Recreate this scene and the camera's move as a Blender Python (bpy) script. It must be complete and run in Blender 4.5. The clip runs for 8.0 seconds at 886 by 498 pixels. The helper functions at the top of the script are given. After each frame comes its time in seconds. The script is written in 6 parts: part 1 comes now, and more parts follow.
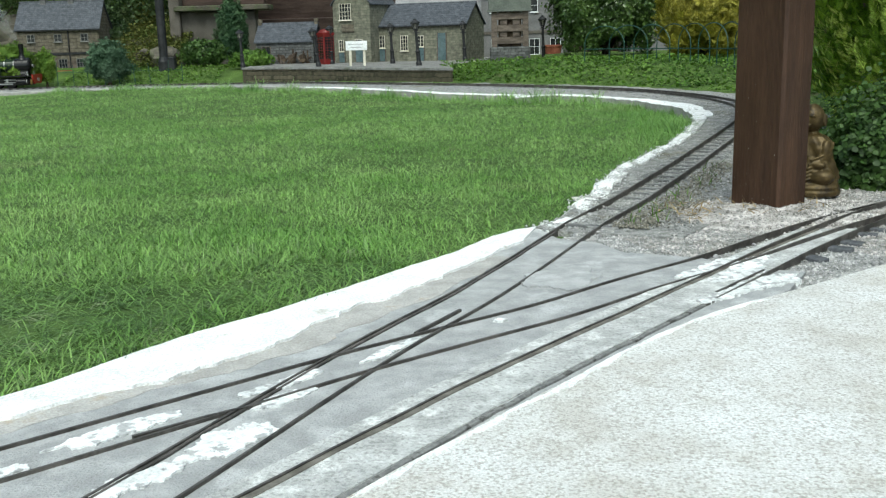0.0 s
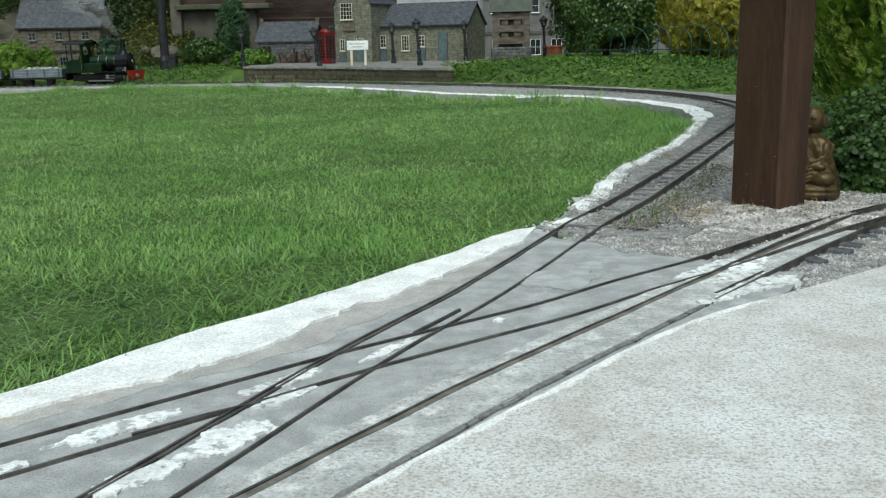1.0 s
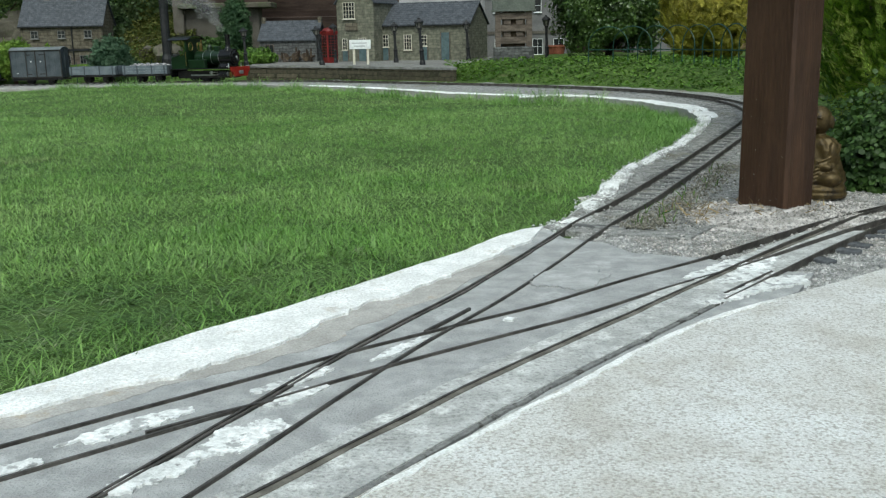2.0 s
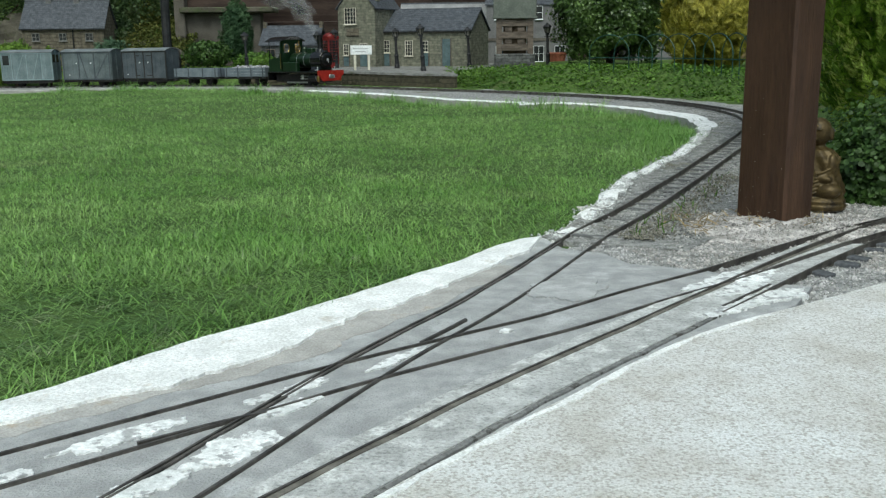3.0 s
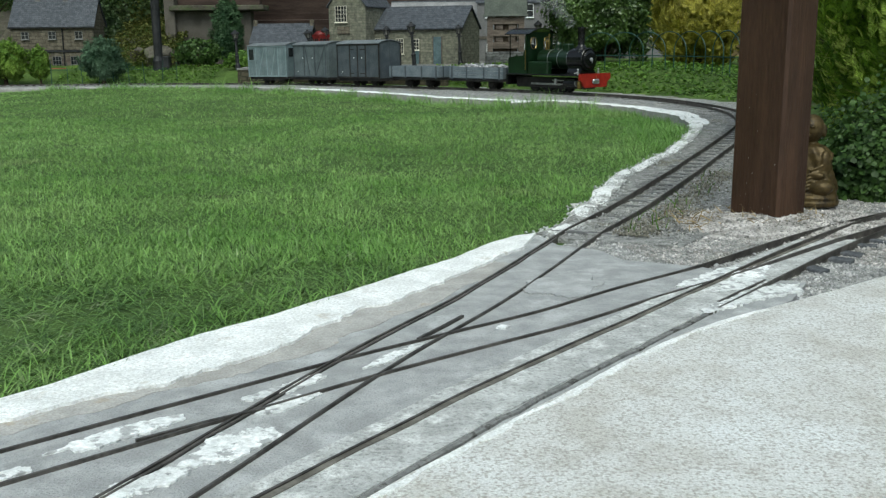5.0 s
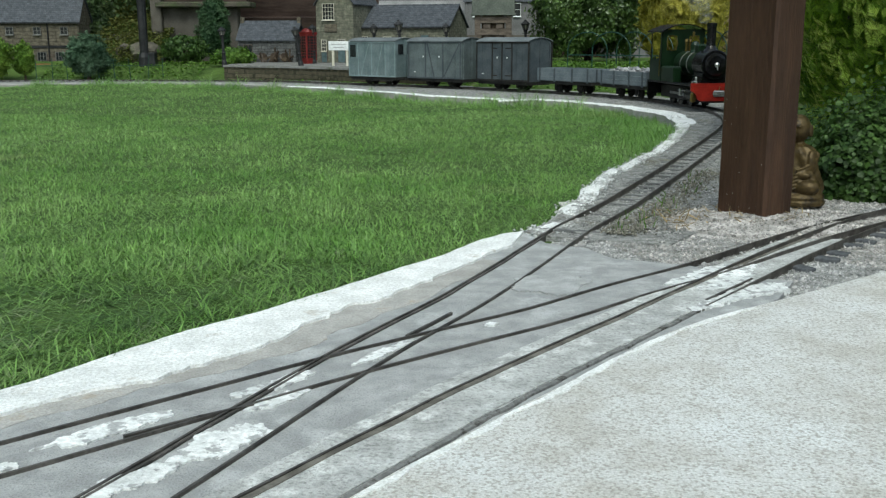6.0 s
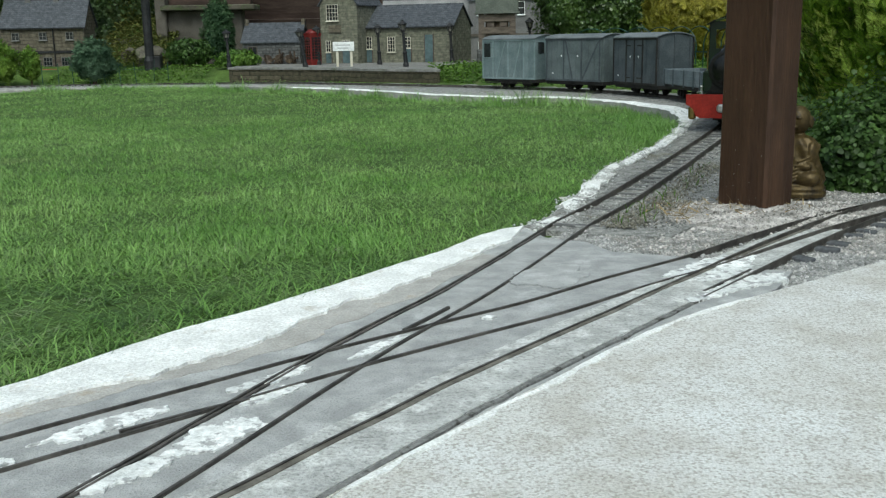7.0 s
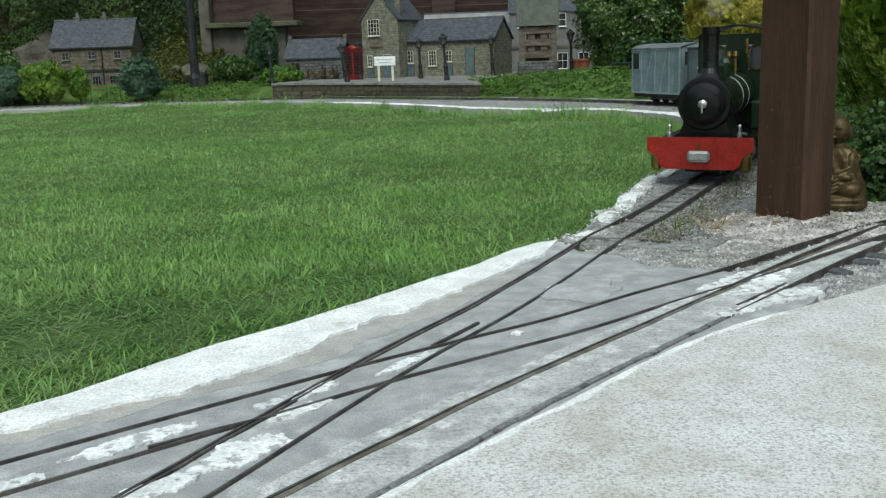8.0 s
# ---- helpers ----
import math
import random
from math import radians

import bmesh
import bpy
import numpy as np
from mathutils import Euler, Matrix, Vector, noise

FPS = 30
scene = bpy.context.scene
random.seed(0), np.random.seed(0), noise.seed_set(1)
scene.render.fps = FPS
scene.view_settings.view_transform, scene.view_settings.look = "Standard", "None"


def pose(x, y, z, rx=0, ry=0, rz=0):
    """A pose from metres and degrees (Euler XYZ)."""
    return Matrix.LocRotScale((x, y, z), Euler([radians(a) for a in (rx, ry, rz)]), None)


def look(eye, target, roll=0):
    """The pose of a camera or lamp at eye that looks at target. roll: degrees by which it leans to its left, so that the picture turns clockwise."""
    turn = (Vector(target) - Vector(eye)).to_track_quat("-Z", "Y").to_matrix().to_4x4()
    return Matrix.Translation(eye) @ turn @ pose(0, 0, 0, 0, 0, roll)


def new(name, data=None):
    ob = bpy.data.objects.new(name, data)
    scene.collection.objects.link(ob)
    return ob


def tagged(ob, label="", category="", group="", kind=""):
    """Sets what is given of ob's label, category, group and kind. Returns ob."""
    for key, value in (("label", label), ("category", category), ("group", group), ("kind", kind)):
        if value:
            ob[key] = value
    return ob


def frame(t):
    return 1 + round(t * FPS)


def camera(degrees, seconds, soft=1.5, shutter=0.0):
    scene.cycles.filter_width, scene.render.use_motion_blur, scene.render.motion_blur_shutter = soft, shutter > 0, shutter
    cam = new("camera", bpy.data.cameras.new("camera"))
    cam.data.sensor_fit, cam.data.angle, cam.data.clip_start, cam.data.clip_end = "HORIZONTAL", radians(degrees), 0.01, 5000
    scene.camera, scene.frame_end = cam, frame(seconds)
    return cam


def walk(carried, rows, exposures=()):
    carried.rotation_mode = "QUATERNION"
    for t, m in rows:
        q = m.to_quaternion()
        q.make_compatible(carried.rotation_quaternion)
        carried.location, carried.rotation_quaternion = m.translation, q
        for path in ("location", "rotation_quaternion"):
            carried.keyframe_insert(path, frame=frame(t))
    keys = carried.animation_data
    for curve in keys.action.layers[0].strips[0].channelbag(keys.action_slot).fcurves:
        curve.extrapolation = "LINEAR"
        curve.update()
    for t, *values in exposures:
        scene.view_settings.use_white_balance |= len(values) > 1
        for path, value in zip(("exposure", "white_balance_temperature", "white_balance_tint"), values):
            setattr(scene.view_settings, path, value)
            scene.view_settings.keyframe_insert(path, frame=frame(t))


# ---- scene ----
cam = camera(49.2, 8.0, soft=1.25)
PATH = [
    (0, (0.03, -0.032, 0.158), (0.008, 1.921, -0.272), -1.5),
    (0.5, (0.032, -0.031, 0.16), (0.009, 1.923, -0.265), -1.3),
    (1, (0.03, -0.033, 0.158), (0.008, 1.92, -0.272), -1.2),
    (1.5, (0.024, -0.034, 0.157), (0.002, 1.919, -0.278), -1.2),
    (3, (0.026, -0.03, 0.16), (0.004, 1.926, -0.26), -0.5),
    (3.5, (0.026, -0.03, 0.16), (0.008, 1.925, -0.261), -0.4),
    (4, (0.027, -0.03, 0.159), (0.015, 1.925, -0.262), -0.6),
    (4.5, (0.025, -0.03, 0.159), (0.012, 1.925, -0.263), -0.7),
    (6, (0.021, -0.03, 0.158), (0.047, 1.924, -0.268), -0.1),
    (6.5, (0.023, -0.03, 0.156), (0.04, 1.924, -0.271), -0.5),
    (7, (0.028, -0.032, 0.155), (0.036, 1.922, -0.271), -1.0),
    (7.5, (0.032, -0.034, 0.156), (0.016, 1.921, -0.263), -1.6),
    (8, (0.037, -0.033, 0.157), (-0.046, 1.925, -0.242), -1.9),
]
walk(cam, [(t, look(eye, target, roll)) for t, eye, target, roll in PATH],
     exposures=((0.0, 0.84, 6300, -4), (0.4, 0.62, 6300, -4), (0.8, 0.50, 6300, -4), (1.0, 0.48, 6300, -4), (4.5, 0.46, 6300, -4), (8.0, 0.44, 6300, -4)))

# ---- light ----
world = bpy.data.worlds.new("overcast_sky")
scene.world = world
world.use_nodes = True
wn = world.node_tree
sky = wn.nodes.new("ShaderNodeTexSky")
sky.sky_type = "NISHITA"
sky.sun_disc = False
sky.sun_elevation = radians(58)
sky.sun_rotation = radians(183)
sky.air_density = 1.0
sky.dust_density = 3.0
cloud = wn.nodes.new("ShaderNodeHueSaturation")
cloud.inputs["Saturation"].default_value = 0.62
wn.links.new(sky.outputs[0], cloud.inputs["Color"])
wn.links.new(cloud.outputs[0], wn.nodes["Background"].inputs[0])
wn.nodes["Background"].inputs[1].default_value = 0.12
sun = new("sun", bpy.data.lights.new("sun", "SUN"))
sun.data.energy = 1.2
sun.data.angle = radians(28)
sun.data.color = (1.0, 0.97, 0.92)
sun.matrix_world = look((-0.12, -1.5, 3.0), (0, 0.6, 0))


# ---- materials ----
def material(name, c1, c2, rough=0.8, scale=40.0, fine=300.0, bump=0.3, depth=0.002, metal=0.0, third=None, cut=(0.4, 0.6),
             islands=False, spec=0.3, stretch=(1, 1, 1), third_cut=(0.58, 0.66), third_scale=0.3, sss=0.0, vary=0.42, speck=None, speck_scale=420.0, speck_mix=0.5, speck_cut=(0.54, 0.66)):
    m = bpy.data.materials.new(name)
    m.use_nodes = True
    t = m.node_tree
    n, l = t.nodes, t.links
    b = n["Principled BSDF"]
    b.inputs["Roughness"].default_value = rough
    b.inputs["Metallic"].default_value = metal
    b.inputs["Specular IOR Level"].default_value = spec
    co = n.new("ShaderNodeTexCoord")
    mp = n.new("ShaderNodeMapping")
    mp.inputs["Scale"].default_value = stretch
    l.new(co.outputs["Object"], mp.inputs[0])

    def noise_tex(s, detail=5.0, r=0.6):
        x = n.new("ShaderNodeTexNoise")
        x.inputs["Scale"].default_value, x.inputs["Detail"].default_value, x.inputs["Roughness"].default_value = s, detail, r
        l.new(mp.outputs[0], x.inputs["Vector"])
        return x

    def ramp(src, a, b2, ca, cb):
        r = n.new("ShaderNodeValToRGB")
        r.color_ramp.elements[0].position, r.color_ramp.elements[1].position = a, b2
        r.color_ramp.elements[0].color, r.color_ramp.elements[1].color = (*ca, 1), (*cb, 1)
        l.new(src, r.inputs[0])
        return r

    def mix(f, a, b2, kind="MIX"):
        x = n.new("ShaderNodeMix")
        x.data_type, x.blend_type = "RGBA", kind
        if isinstance(f, float):
            x.inputs[0].default_value = f
        else:
            l.new(f, x.inputs[0])
        l.new(a, x.inputs[6])
        l.new(b2, x.inputs[7])
        return x.outputs[2]

    big, small = noise_tex(scale), noise_tex(fine, 3.0)
    col = ramp(big.outputs["Fac"], cut[0], cut[1], c1, c2).outputs[0]
    grain = ramp(small.outputs["Fac"], 0.25, 0.75, (0.72, 0.72, 0.72), (1.2, 1.2, 1.2)).outputs[0]
    col = mix(1.0, col, grain, "MULTIPLY")
    if third:
        patch = noise_tex(scale * third_scale, 7.0, 0.65)
        f = ramp(patch.outputs["Fac"], third_cut[0], third_cut[1], (0, 0, 0), (1, 1, 1)).outputs[0]
        rgb = n.new("ShaderNodeRGB")
        rgb.outputs[0].default_value = (*third, 1)
        col = mix(f, col, mix(1.0, rgb.outputs[0], grain, "MULTIPLY"))
    if speck:
        sp = noise_tex(speck_scale, 2.0, 0.5)
        f = ramp(sp.outputs["Fac"], speck_cut[0], speck_cut[1], (0, 0, 0), (1, 1, 1)).outputs[0]
        rgb = n.new("ShaderNodeRGB")
        rgb.outputs[0].default_value = (*speck, 1)
        half = n.new("ShaderNodeMath")
        half.operation = "MULTIPLY"
        half.inputs[1].default_value = speck_mix
        l.new(f, half.inputs[0])
        col = mix(half.outputs[0], col, rgb.outputs[0])
    if islands:
        g = n.new("ShaderNodeNewGeometry")
        r = ramp(g.outputs["Random Per Island"], 0.0, 1.0, (1 - vary, 1 - vary, 1 - vary), (1 + vary, 1 + vary * 0.85, 1 + vary * 0.9)).outputs[0]
        col = mix(1.0, col, r, "MULTIPLY")
    else:
        oi = n.new("ShaderNodeObjectInfo")
        r = ramp(oi.outputs["Random"], 0.0, 1.0, (0.88, 0.88, 0.88), (1.08, 1.08, 1.08)).outputs[0]
        col = mix(1.0, col, r, "MULTIPLY")
    l.new(col, b.inputs["Base Color"])
    if sss:
        b.inputs["Subsurface Weight"].default_value = 0.0
        tr = n.new("ShaderNodeBsdfTranslucent")
        l.new(col, tr.inputs[0])
        ms = n.new("ShaderNodeMixShader")
        ms.inputs[0].default_value = sss
        l.new(b.outputs[0], ms.inputs[1])
        l.new(tr.outputs[0], ms.inputs[2])
        l.new(ms.outputs[0], n["Material Output"].inputs[0])
    if bump:
        bp = n.new("ShaderNodeBump")
        bp.inputs["Strength"].default_value, bp.inputs["Distance"].default_value = bump, depth
        add = n.new("ShaderNodeMath")
        l.new(big.outputs["Fac"], add.inputs[0])
        l.new(small.outputs["Fac"], add.inputs[1])
        l.new(add.outputs[0], bp.inputs["Height"])
        l.new(bp.outputs[0], b.inputs["Normal"])
    return m


def coursed(name, c1, c2, mortar, width, height, gap=0.08, rough=0.9, depth=0.002, axis="XZ"):
    """Stone courses or slates laid as a brick bond, in metres."""
    m = bpy.data.materials.new(name)
    m.use_nodes = True
    t = m.node_tree
    n, l = t.nodes, t.links
    b = n["Principled BSDF"]
    b.inputs["Roughness"].default_value = rough
    b.inputs["Specular IOR Level"].default_value = 0.25
    co = n.new("ShaderNodeTexCoord")
    sep = n.new("ShaderNodeSeparateXYZ")
    l.new(co.outputs["Object"], sep.inputs[0])
    cmb = n.new("ShaderNodeCombineXYZ")
    add = n.new("ShaderNodeMath")
    l.new(sep.outputs[0], add.inputs[0])
    l.new(sep.outputs[1], add.inputs[1])
    l.new(add.outputs[0], cmb.inputs[0])
    l.new(sep.outputs[2], cmb.inputs[1])
    wob = n.new("ShaderNodeTexNoise")
    wob.inputs["Scale"].default_value = 35.0
    l.new(co.outputs["Object"], wob.inputs["Vector"])
    vm = n.new("ShaderNodeVectorMath")
    vm.operation = "MULTIPLY_ADD"
    vm.inputs[1].default_value = (0.016, 0.012, 0)
    l.new(wob.outputs["Color"], vm.inputs[0])
    l.new(cmb.outputs[0], vm.inputs[2])
    br = n.new("ShaderNodeTexBrick")
    br.inputs["Color1"].default_value, br.inputs["Color2"].default_value, br.inputs["Mortar"].default_value = (*c1, 1), (*c2, 1), (*mortar, 1)
    br.inputs["Scale"].default_value = 1.0
    br.inputs["Brick Width"].default_value, br.inputs["Row Height"].default_value = width, height
    br.inputs["Mortar Size"].default_value = gap * height
    br.inputs["Mortar Smooth"].default_value = 0.4
    l.new(vm.outputs[0], br.inputs["Vector"])
    no = n.new("ShaderNodeTexNoise")
    no.inputs["Scale"].default_value, no.inputs["Detail"].default_value = 60.0, 6.0
    l.new(co.outputs["Object"], no.inputs["Vector"])
    r = n.new("ShaderNodeValToRGB")
    r.color_ramp.elements[0].position, r.color_ramp.elements[1].position = 0.3, 0.7
    r.color_ramp.elements[0].color, r.color_ramp.elements[1].color = (0.6, 0.6, 0.58, 1), (1.25, 1.25, 1.2, 1)
    l.new(no.outputs["Fac"], r.inputs[0])
    mx = n.new("ShaderNodeMix")
    mx.data_type, mx.blend_type = "RGBA", "MULTIPLY"
    mx.inputs[0].default_value = 1.0
    l.new(br.outputs["Color"], mx.inputs[6])
    l.new(r.outputs[0], mx.inputs[7])
    l.new(mx.outputs[2], b.inputs["Base Color"])
    bp = n.new("ShaderNodeBump")
    bp.inputs["Strength"].default_value, bp.inputs["Distance"].default_value = 0.7, depth
    inv = n.new("ShaderNodeMath")
    inv.operation = "SUBTRACT"
    l.new(no.outputs["Fac"], inv.inputs[0])
    l.new(br.outputs["Fac"], inv.inputs[1])
    l.new(inv.outputs[0], bp.inputs["Height"])
    l.new(bp.outputs[0], b.inputs["Normal"])
    return m


M = dict(
    soil=material("soil", (0.05, 0.04, 0.025), (0.09, 0.075, 0.04), 0.95, 12, 200, 0.6, 0.006),
    lawn=material("lawn_earth", (0.050, 0.092, 0.020), (0.088, 0.148, 0.037), 0.95, 14, 200, 0.6, 0.006, third=(0.07, 0.06, 0.035), third_cut=(0.60, 0.72), third_scale=0.8),
    grass=material("grass_blades", (0.195, 0.375, 0.085), (0.315, 0.51, 0.155), 0.36, 4, 60, 0, islands=True, third=(0.33, 0.41, 0.17), third_cut=(0.56, 0.74), third_scale=0.7, sss=0.4, vary=0.34, spec=0.5),
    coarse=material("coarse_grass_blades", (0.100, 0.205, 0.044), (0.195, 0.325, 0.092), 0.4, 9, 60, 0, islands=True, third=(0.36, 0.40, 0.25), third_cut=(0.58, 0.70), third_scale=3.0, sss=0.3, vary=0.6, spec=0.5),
    bank=material("bank_earth", (0.05, 0.09, 0.015), (0.09, 0.15, 0.03), 0.95, 9, 120, 0.8, 0.01, third=(0.09, 0.07, 0.045)),
    concrete=material("grey_concrete", (0.355, 0.362, 0.365), (0.465, 0.472, 0.476), 0.85, 55, 700, 1.0, 0.0010, third=(0.56, 0.572, 0.58), third_cut=(0.55, 0.68), third_scale=0.5, speck=(0.19, 0.19, 0.19), speck_scale=700.0, speck_mix=0.6),
    apron=material("pale_apron_concrete", (0.67, 0.655, 0.62), (0.81, 0.81, 0.795), 0.85, 42, 900, 1.0, 0.0012, third=(0.90, 0.915, 0.92), third_cut=(0.47, 0.66), third_scale=0.22, speck=(0.36, 0.335, 0.295), speck_scale=640.0, speck_mix=0.7, speck_cut=(0.48, 0.66)),
    white=material("white_cement", (0.80, 0.81, 0.805), (0.95, 0.96, 0.96), 0.85, 40, 700, 1.0, 0.0012, third=(0.60, 0.57, 0.52), third_cut=(0.60, 0.70), third_scale=1.2, speck=(0.56, 0.555, 0.53), speck_scale=520.0),
    brown=material("brown_stained_concrete", (0.335, 0.325, 0.31), (0.435, 0.425, 0.41), 0.85, 40, 800, 0.6, 0.0008, third=(0.36, 0.30, 0.22), third_cut=(0.60, 0.74), third_scale=1.0, speck=(0.26, 0.245, 0.22), speck_scale=900.0),
    joint=material("dark_joint", (0.05, 0.048, 0.044), (0.11, 0.10, 0.095), 0.95, 60, 400, 0.5, 0.001),
    ballast=material("ballast_bed", (0.24, 0.24, 0.23), (0.44, 0.44, 0.425), 0.95, 90, 700, 1.0, 0.003, third=(0.18, 0.165, 0.10), third_cut=(0.56, 0.68), third_scale=0.12, speck=(0.6, 0.6, 0.59), speck_scale=450.0),
    stone=material("ballast_stone", (0.26, 0.267, 0.262), (0.58, 0.59, 0.58), 0.9, 60, 600, 0.3, 0.001, islands=True),
    chip=material("grey_green_ballast_chip", (0.18, 0.188, 0.18), (0.42, 0.432, 0.418), 0.9, 60, 600, 0.3, 0.001, islands=True),
    pale_stone=material("pale_gravel", (0.33, 0.325, 0.305), (0.62, 0.612, 0.59), 0.9, 60, 800, 0.8, 0.002, islands=True, speck=(0.2, 0.19, 0.16), speck_scale=400.0),
    # mortar grey, with the groove's broken shadow coloured in as dark blotches
    groove=material("grey_groove_with_shadow", (0.13, 0.13, 0.127), (0.27, 0.27, 0.265), 0.95, 90, 500, 0.7, 0.001, third=(0.07, 0.068, 0.062), third_cut=(0.52, 0.6), third_scale=1.0),
    crumb=material("mossy_soil_crumb", (0.15, 0.148, 0.118), (0.27, 0.265, 0.22), 0.95, 60, 400, 0.4, 0.001, islands=True),
    darkslate=material("dark_slate_stub", (0.065, 0.07, 0.078), (0.12, 0.125, 0.135), 0.7, 60, 400, 0.4, 0.0008),
    straw=material("dry_straw", (0.20, 0.15, 0.07), (0.34, 0.27, 0.14), 0.8, 40, 300, 0, islands=True),
    rail=material("weathered_rail_steel", (0.055, 0.050, 0.046), (0.125, 0.115, 0.105), 0.5, 60, 500, 0.3, 0.0004, metal=0.4),
    rusty=material("dull_brown_rail_web", (0.10, 0.092, 0.078), (0.19, 0.178, 0.155), 0.75, 60, 400, 0.5, 0.0006),
    sleeper=material("dusty_slate_sleeper", (0.10, 0.102, 0.102), (0.20, 0.202, 0.20), 0.85, 60, 400, 0.5, 0.0008, third=(0.36, 0.36, 0.35), third_cut=(0.5, 0.65), third_scale=1.5),
    post=material("brown_stained_wood", (0.044, 0.0235, 0.0145), (0.074, 0.040, 0.0245), 0.5, 9, 120, 0.7, 0.0012, stretch=(3, 3, 0.45), third=(0.032, 0.018, 0.013), third_cut=(0.46, 0.70), third_scale=0.8, spec=0.2),
    gold=material("aged_gold_paint", (0.052, 0.036, 0.014), (0.110, 0.076, 0.029), 0.45, 60, 300, 0.4, 0.0008, metal=0.4, third=(0.026, 0.019, 0.011), third_cut=(0.52, 0.66), third_scale=1.0),
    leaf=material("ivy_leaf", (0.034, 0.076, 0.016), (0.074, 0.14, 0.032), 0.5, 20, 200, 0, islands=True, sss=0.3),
    bankleaf=material("ground_cover_leaf", (0.065, 0.145, 0.018), (0.125, 0.23, 0.035), 0.55, 8, 200, 0, islands=True, sss=0.3),
    moss=material("dry_moss", (0.085, 0.105, 0.022), (0.15, 0.165, 0.045), 0.8, 8, 200, 0, islands=True, sss=0.2),
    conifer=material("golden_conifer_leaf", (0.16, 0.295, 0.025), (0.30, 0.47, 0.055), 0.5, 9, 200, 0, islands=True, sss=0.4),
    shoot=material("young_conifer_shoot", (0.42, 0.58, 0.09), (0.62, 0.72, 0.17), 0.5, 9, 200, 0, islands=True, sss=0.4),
    yellow=material("yellow_conifer_leaf", (0.25, 0.245, 0.028), (0.42, 0.395, 0.068), 0.55, 8, 200, 0, islands=True, sss=0.35),
    darkleaf=material("dark_laurel_leaf", (0.050, 0.105, 0.024), (0.115, 0.20, 0.055), 0.36, 12, 200, 0, islands=True, sss=0.25, spec=0.5),
    deepleaf=material("deep_green_hedge_leaf", (0.030, 0.058, 0.020), (0.070, 0.115, 0.038), 0.55, 6, 200, 0, islands=True, sss=0.25, third=(0.075, 0.085, 0.03), third_cut=(0.5, 0.7), third_scale=0.6),
    laurel=material("laurel_leaf", (0.050, 0.098, 0.022), (0.108, 0.182, 0.045), 0.36, 12, 200, 0, islands=True, sss=0.25, spec=0.5),
    firleaf=material("dark_fir_leaf", (0.035, 0.085, 0.035), (0.075, 0.145, 0.06), 0.55, 12, 200, 0, islands=True, sss=0.25),
    blueleaf=material("blue_green_conifer_leaf", (0.055, 0.115, 0.060), (0.11, 0.19, 0.11), 0.55, 12, 200, 0, islands=True, sss=0.25),
    brightleaf=material("bright_shrub_leaf", (0.12, 0.23, 0.03), (0.23, 0.36, 0.055), 0.55, 12, 200, 0, islands=True, sss=0.3),
    bark=material("bark", (0.05, 0.035, 0.025), (0.10, 0.075, 0.05), 0.9, 30, 200, 0.7, 0.003),
    paving=material("worn_platform_paving", (0.16, 0.158, 0.15), (0.26, 0.257, 0.245), 0.9, 30, 300, 0.5, 0.001, third=(0.13, 0.14, 0.09), third_cut=(0.55, 0.7), third_scale=0.4),
    housestone=coursed("buff_stone_courses", (0.150, 0.152, 0.120), (0.205, 0.203, 0.160), (0.135, 0.135, 0.108), 0.026, 0.011, 0.12),
    cottagestone=coursed("brown_stone_courses", (0.12, 0.105, 0.08), (0.165, 0.145, 0.115), (0.085, 0.075, 0.06), 0.032, 0.015, 0.1),
    mossy=coursed("dark_mossy_stone_courses", (0.065, 0.058, 0.040), (0.115, 0.100, 0.072), (0.045, 0.044, 0.028), 0.034, 0.016, 0.12),
    greystone=coursed("dark_grey_stone_courses", (0.085, 0.088, 0.092), (0.145, 0.148, 0.152), (0.06, 0.06, 0.06), 0.028, 0.012, 0.12),
    slate=coursed("blue_grey_slates", (0.070, 0.078, 0.096), (0.094, 0.102, 0.122), (0.048, 0.053, 0.064), 0.010, 0.009, 0.10, rough=0.6),
    render=material("drab_render", (0.085, 0.075, 0.062), (0.125, 0.113, 0.097), 0.9, 12, 200, 0.4, 0.002),
    paleroof=material("pale_grey_felt", (0.21, 0.21, 0.215), (0.29, 0.29, 0.295), 0.85, 12, 200, 0.3, 0.001),
    greyrender=material("grey_render", (0.14, 0.137, 0.138), (0.19, 0.187, 0.188), 0.9, 12, 200, 0.3, 0.001),
    fence=material("dark_brown_fence_board", (0.030, 0.018, 0.014), (0.062, 0.040, 0.032), 0.75, 10, 120, 0.5, 0.002, stretch=(0.6, 4, 4)),
    timber=material("weathered_red_brown_timber", (0.085, 0.068, 0.056), (0.155, 0.125, 0.103), 0.85, 20, 200, 0.5, 0.002, stretch=(1, 4, 4)),
    tank=material("grey_green_tank_paint", (0.115, 0.13, 0.112), (0.16, 0.175, 0.152), 0.6, 20, 200, 0.2, 0.001),
    iron=material("black_iron_paint", (0.012, 0.013, 0.014), (0.03, 0.03, 0.032), 0.45, 30, 300, 0.2, 0.0005),
    hoop=material("dark_green_wire_paint", (0.015, 0.05, 0.04), (0.03, 0.08, 0.06), 0.45, 30, 300, 0.1, 0.0005),
    cream=material("cream_paint", (0.58, 0.55, 0.44), (0.68, 0.65, 0.55), 0.6, 30, 300, 0.2, 0.0005),
    signwhite=material("white_sign_paint", (0.72, 0.74, 0.74), (0.80, 0.82, 0.82), 0.5, 30, 300, 0.1, 0.0005),
    dullwhite=material("weathered_white_paint", (0.14, 0.14, 0.132), (0.21, 0.21, 0.20), 0.7, 30, 300, 0.2, 0.0005),
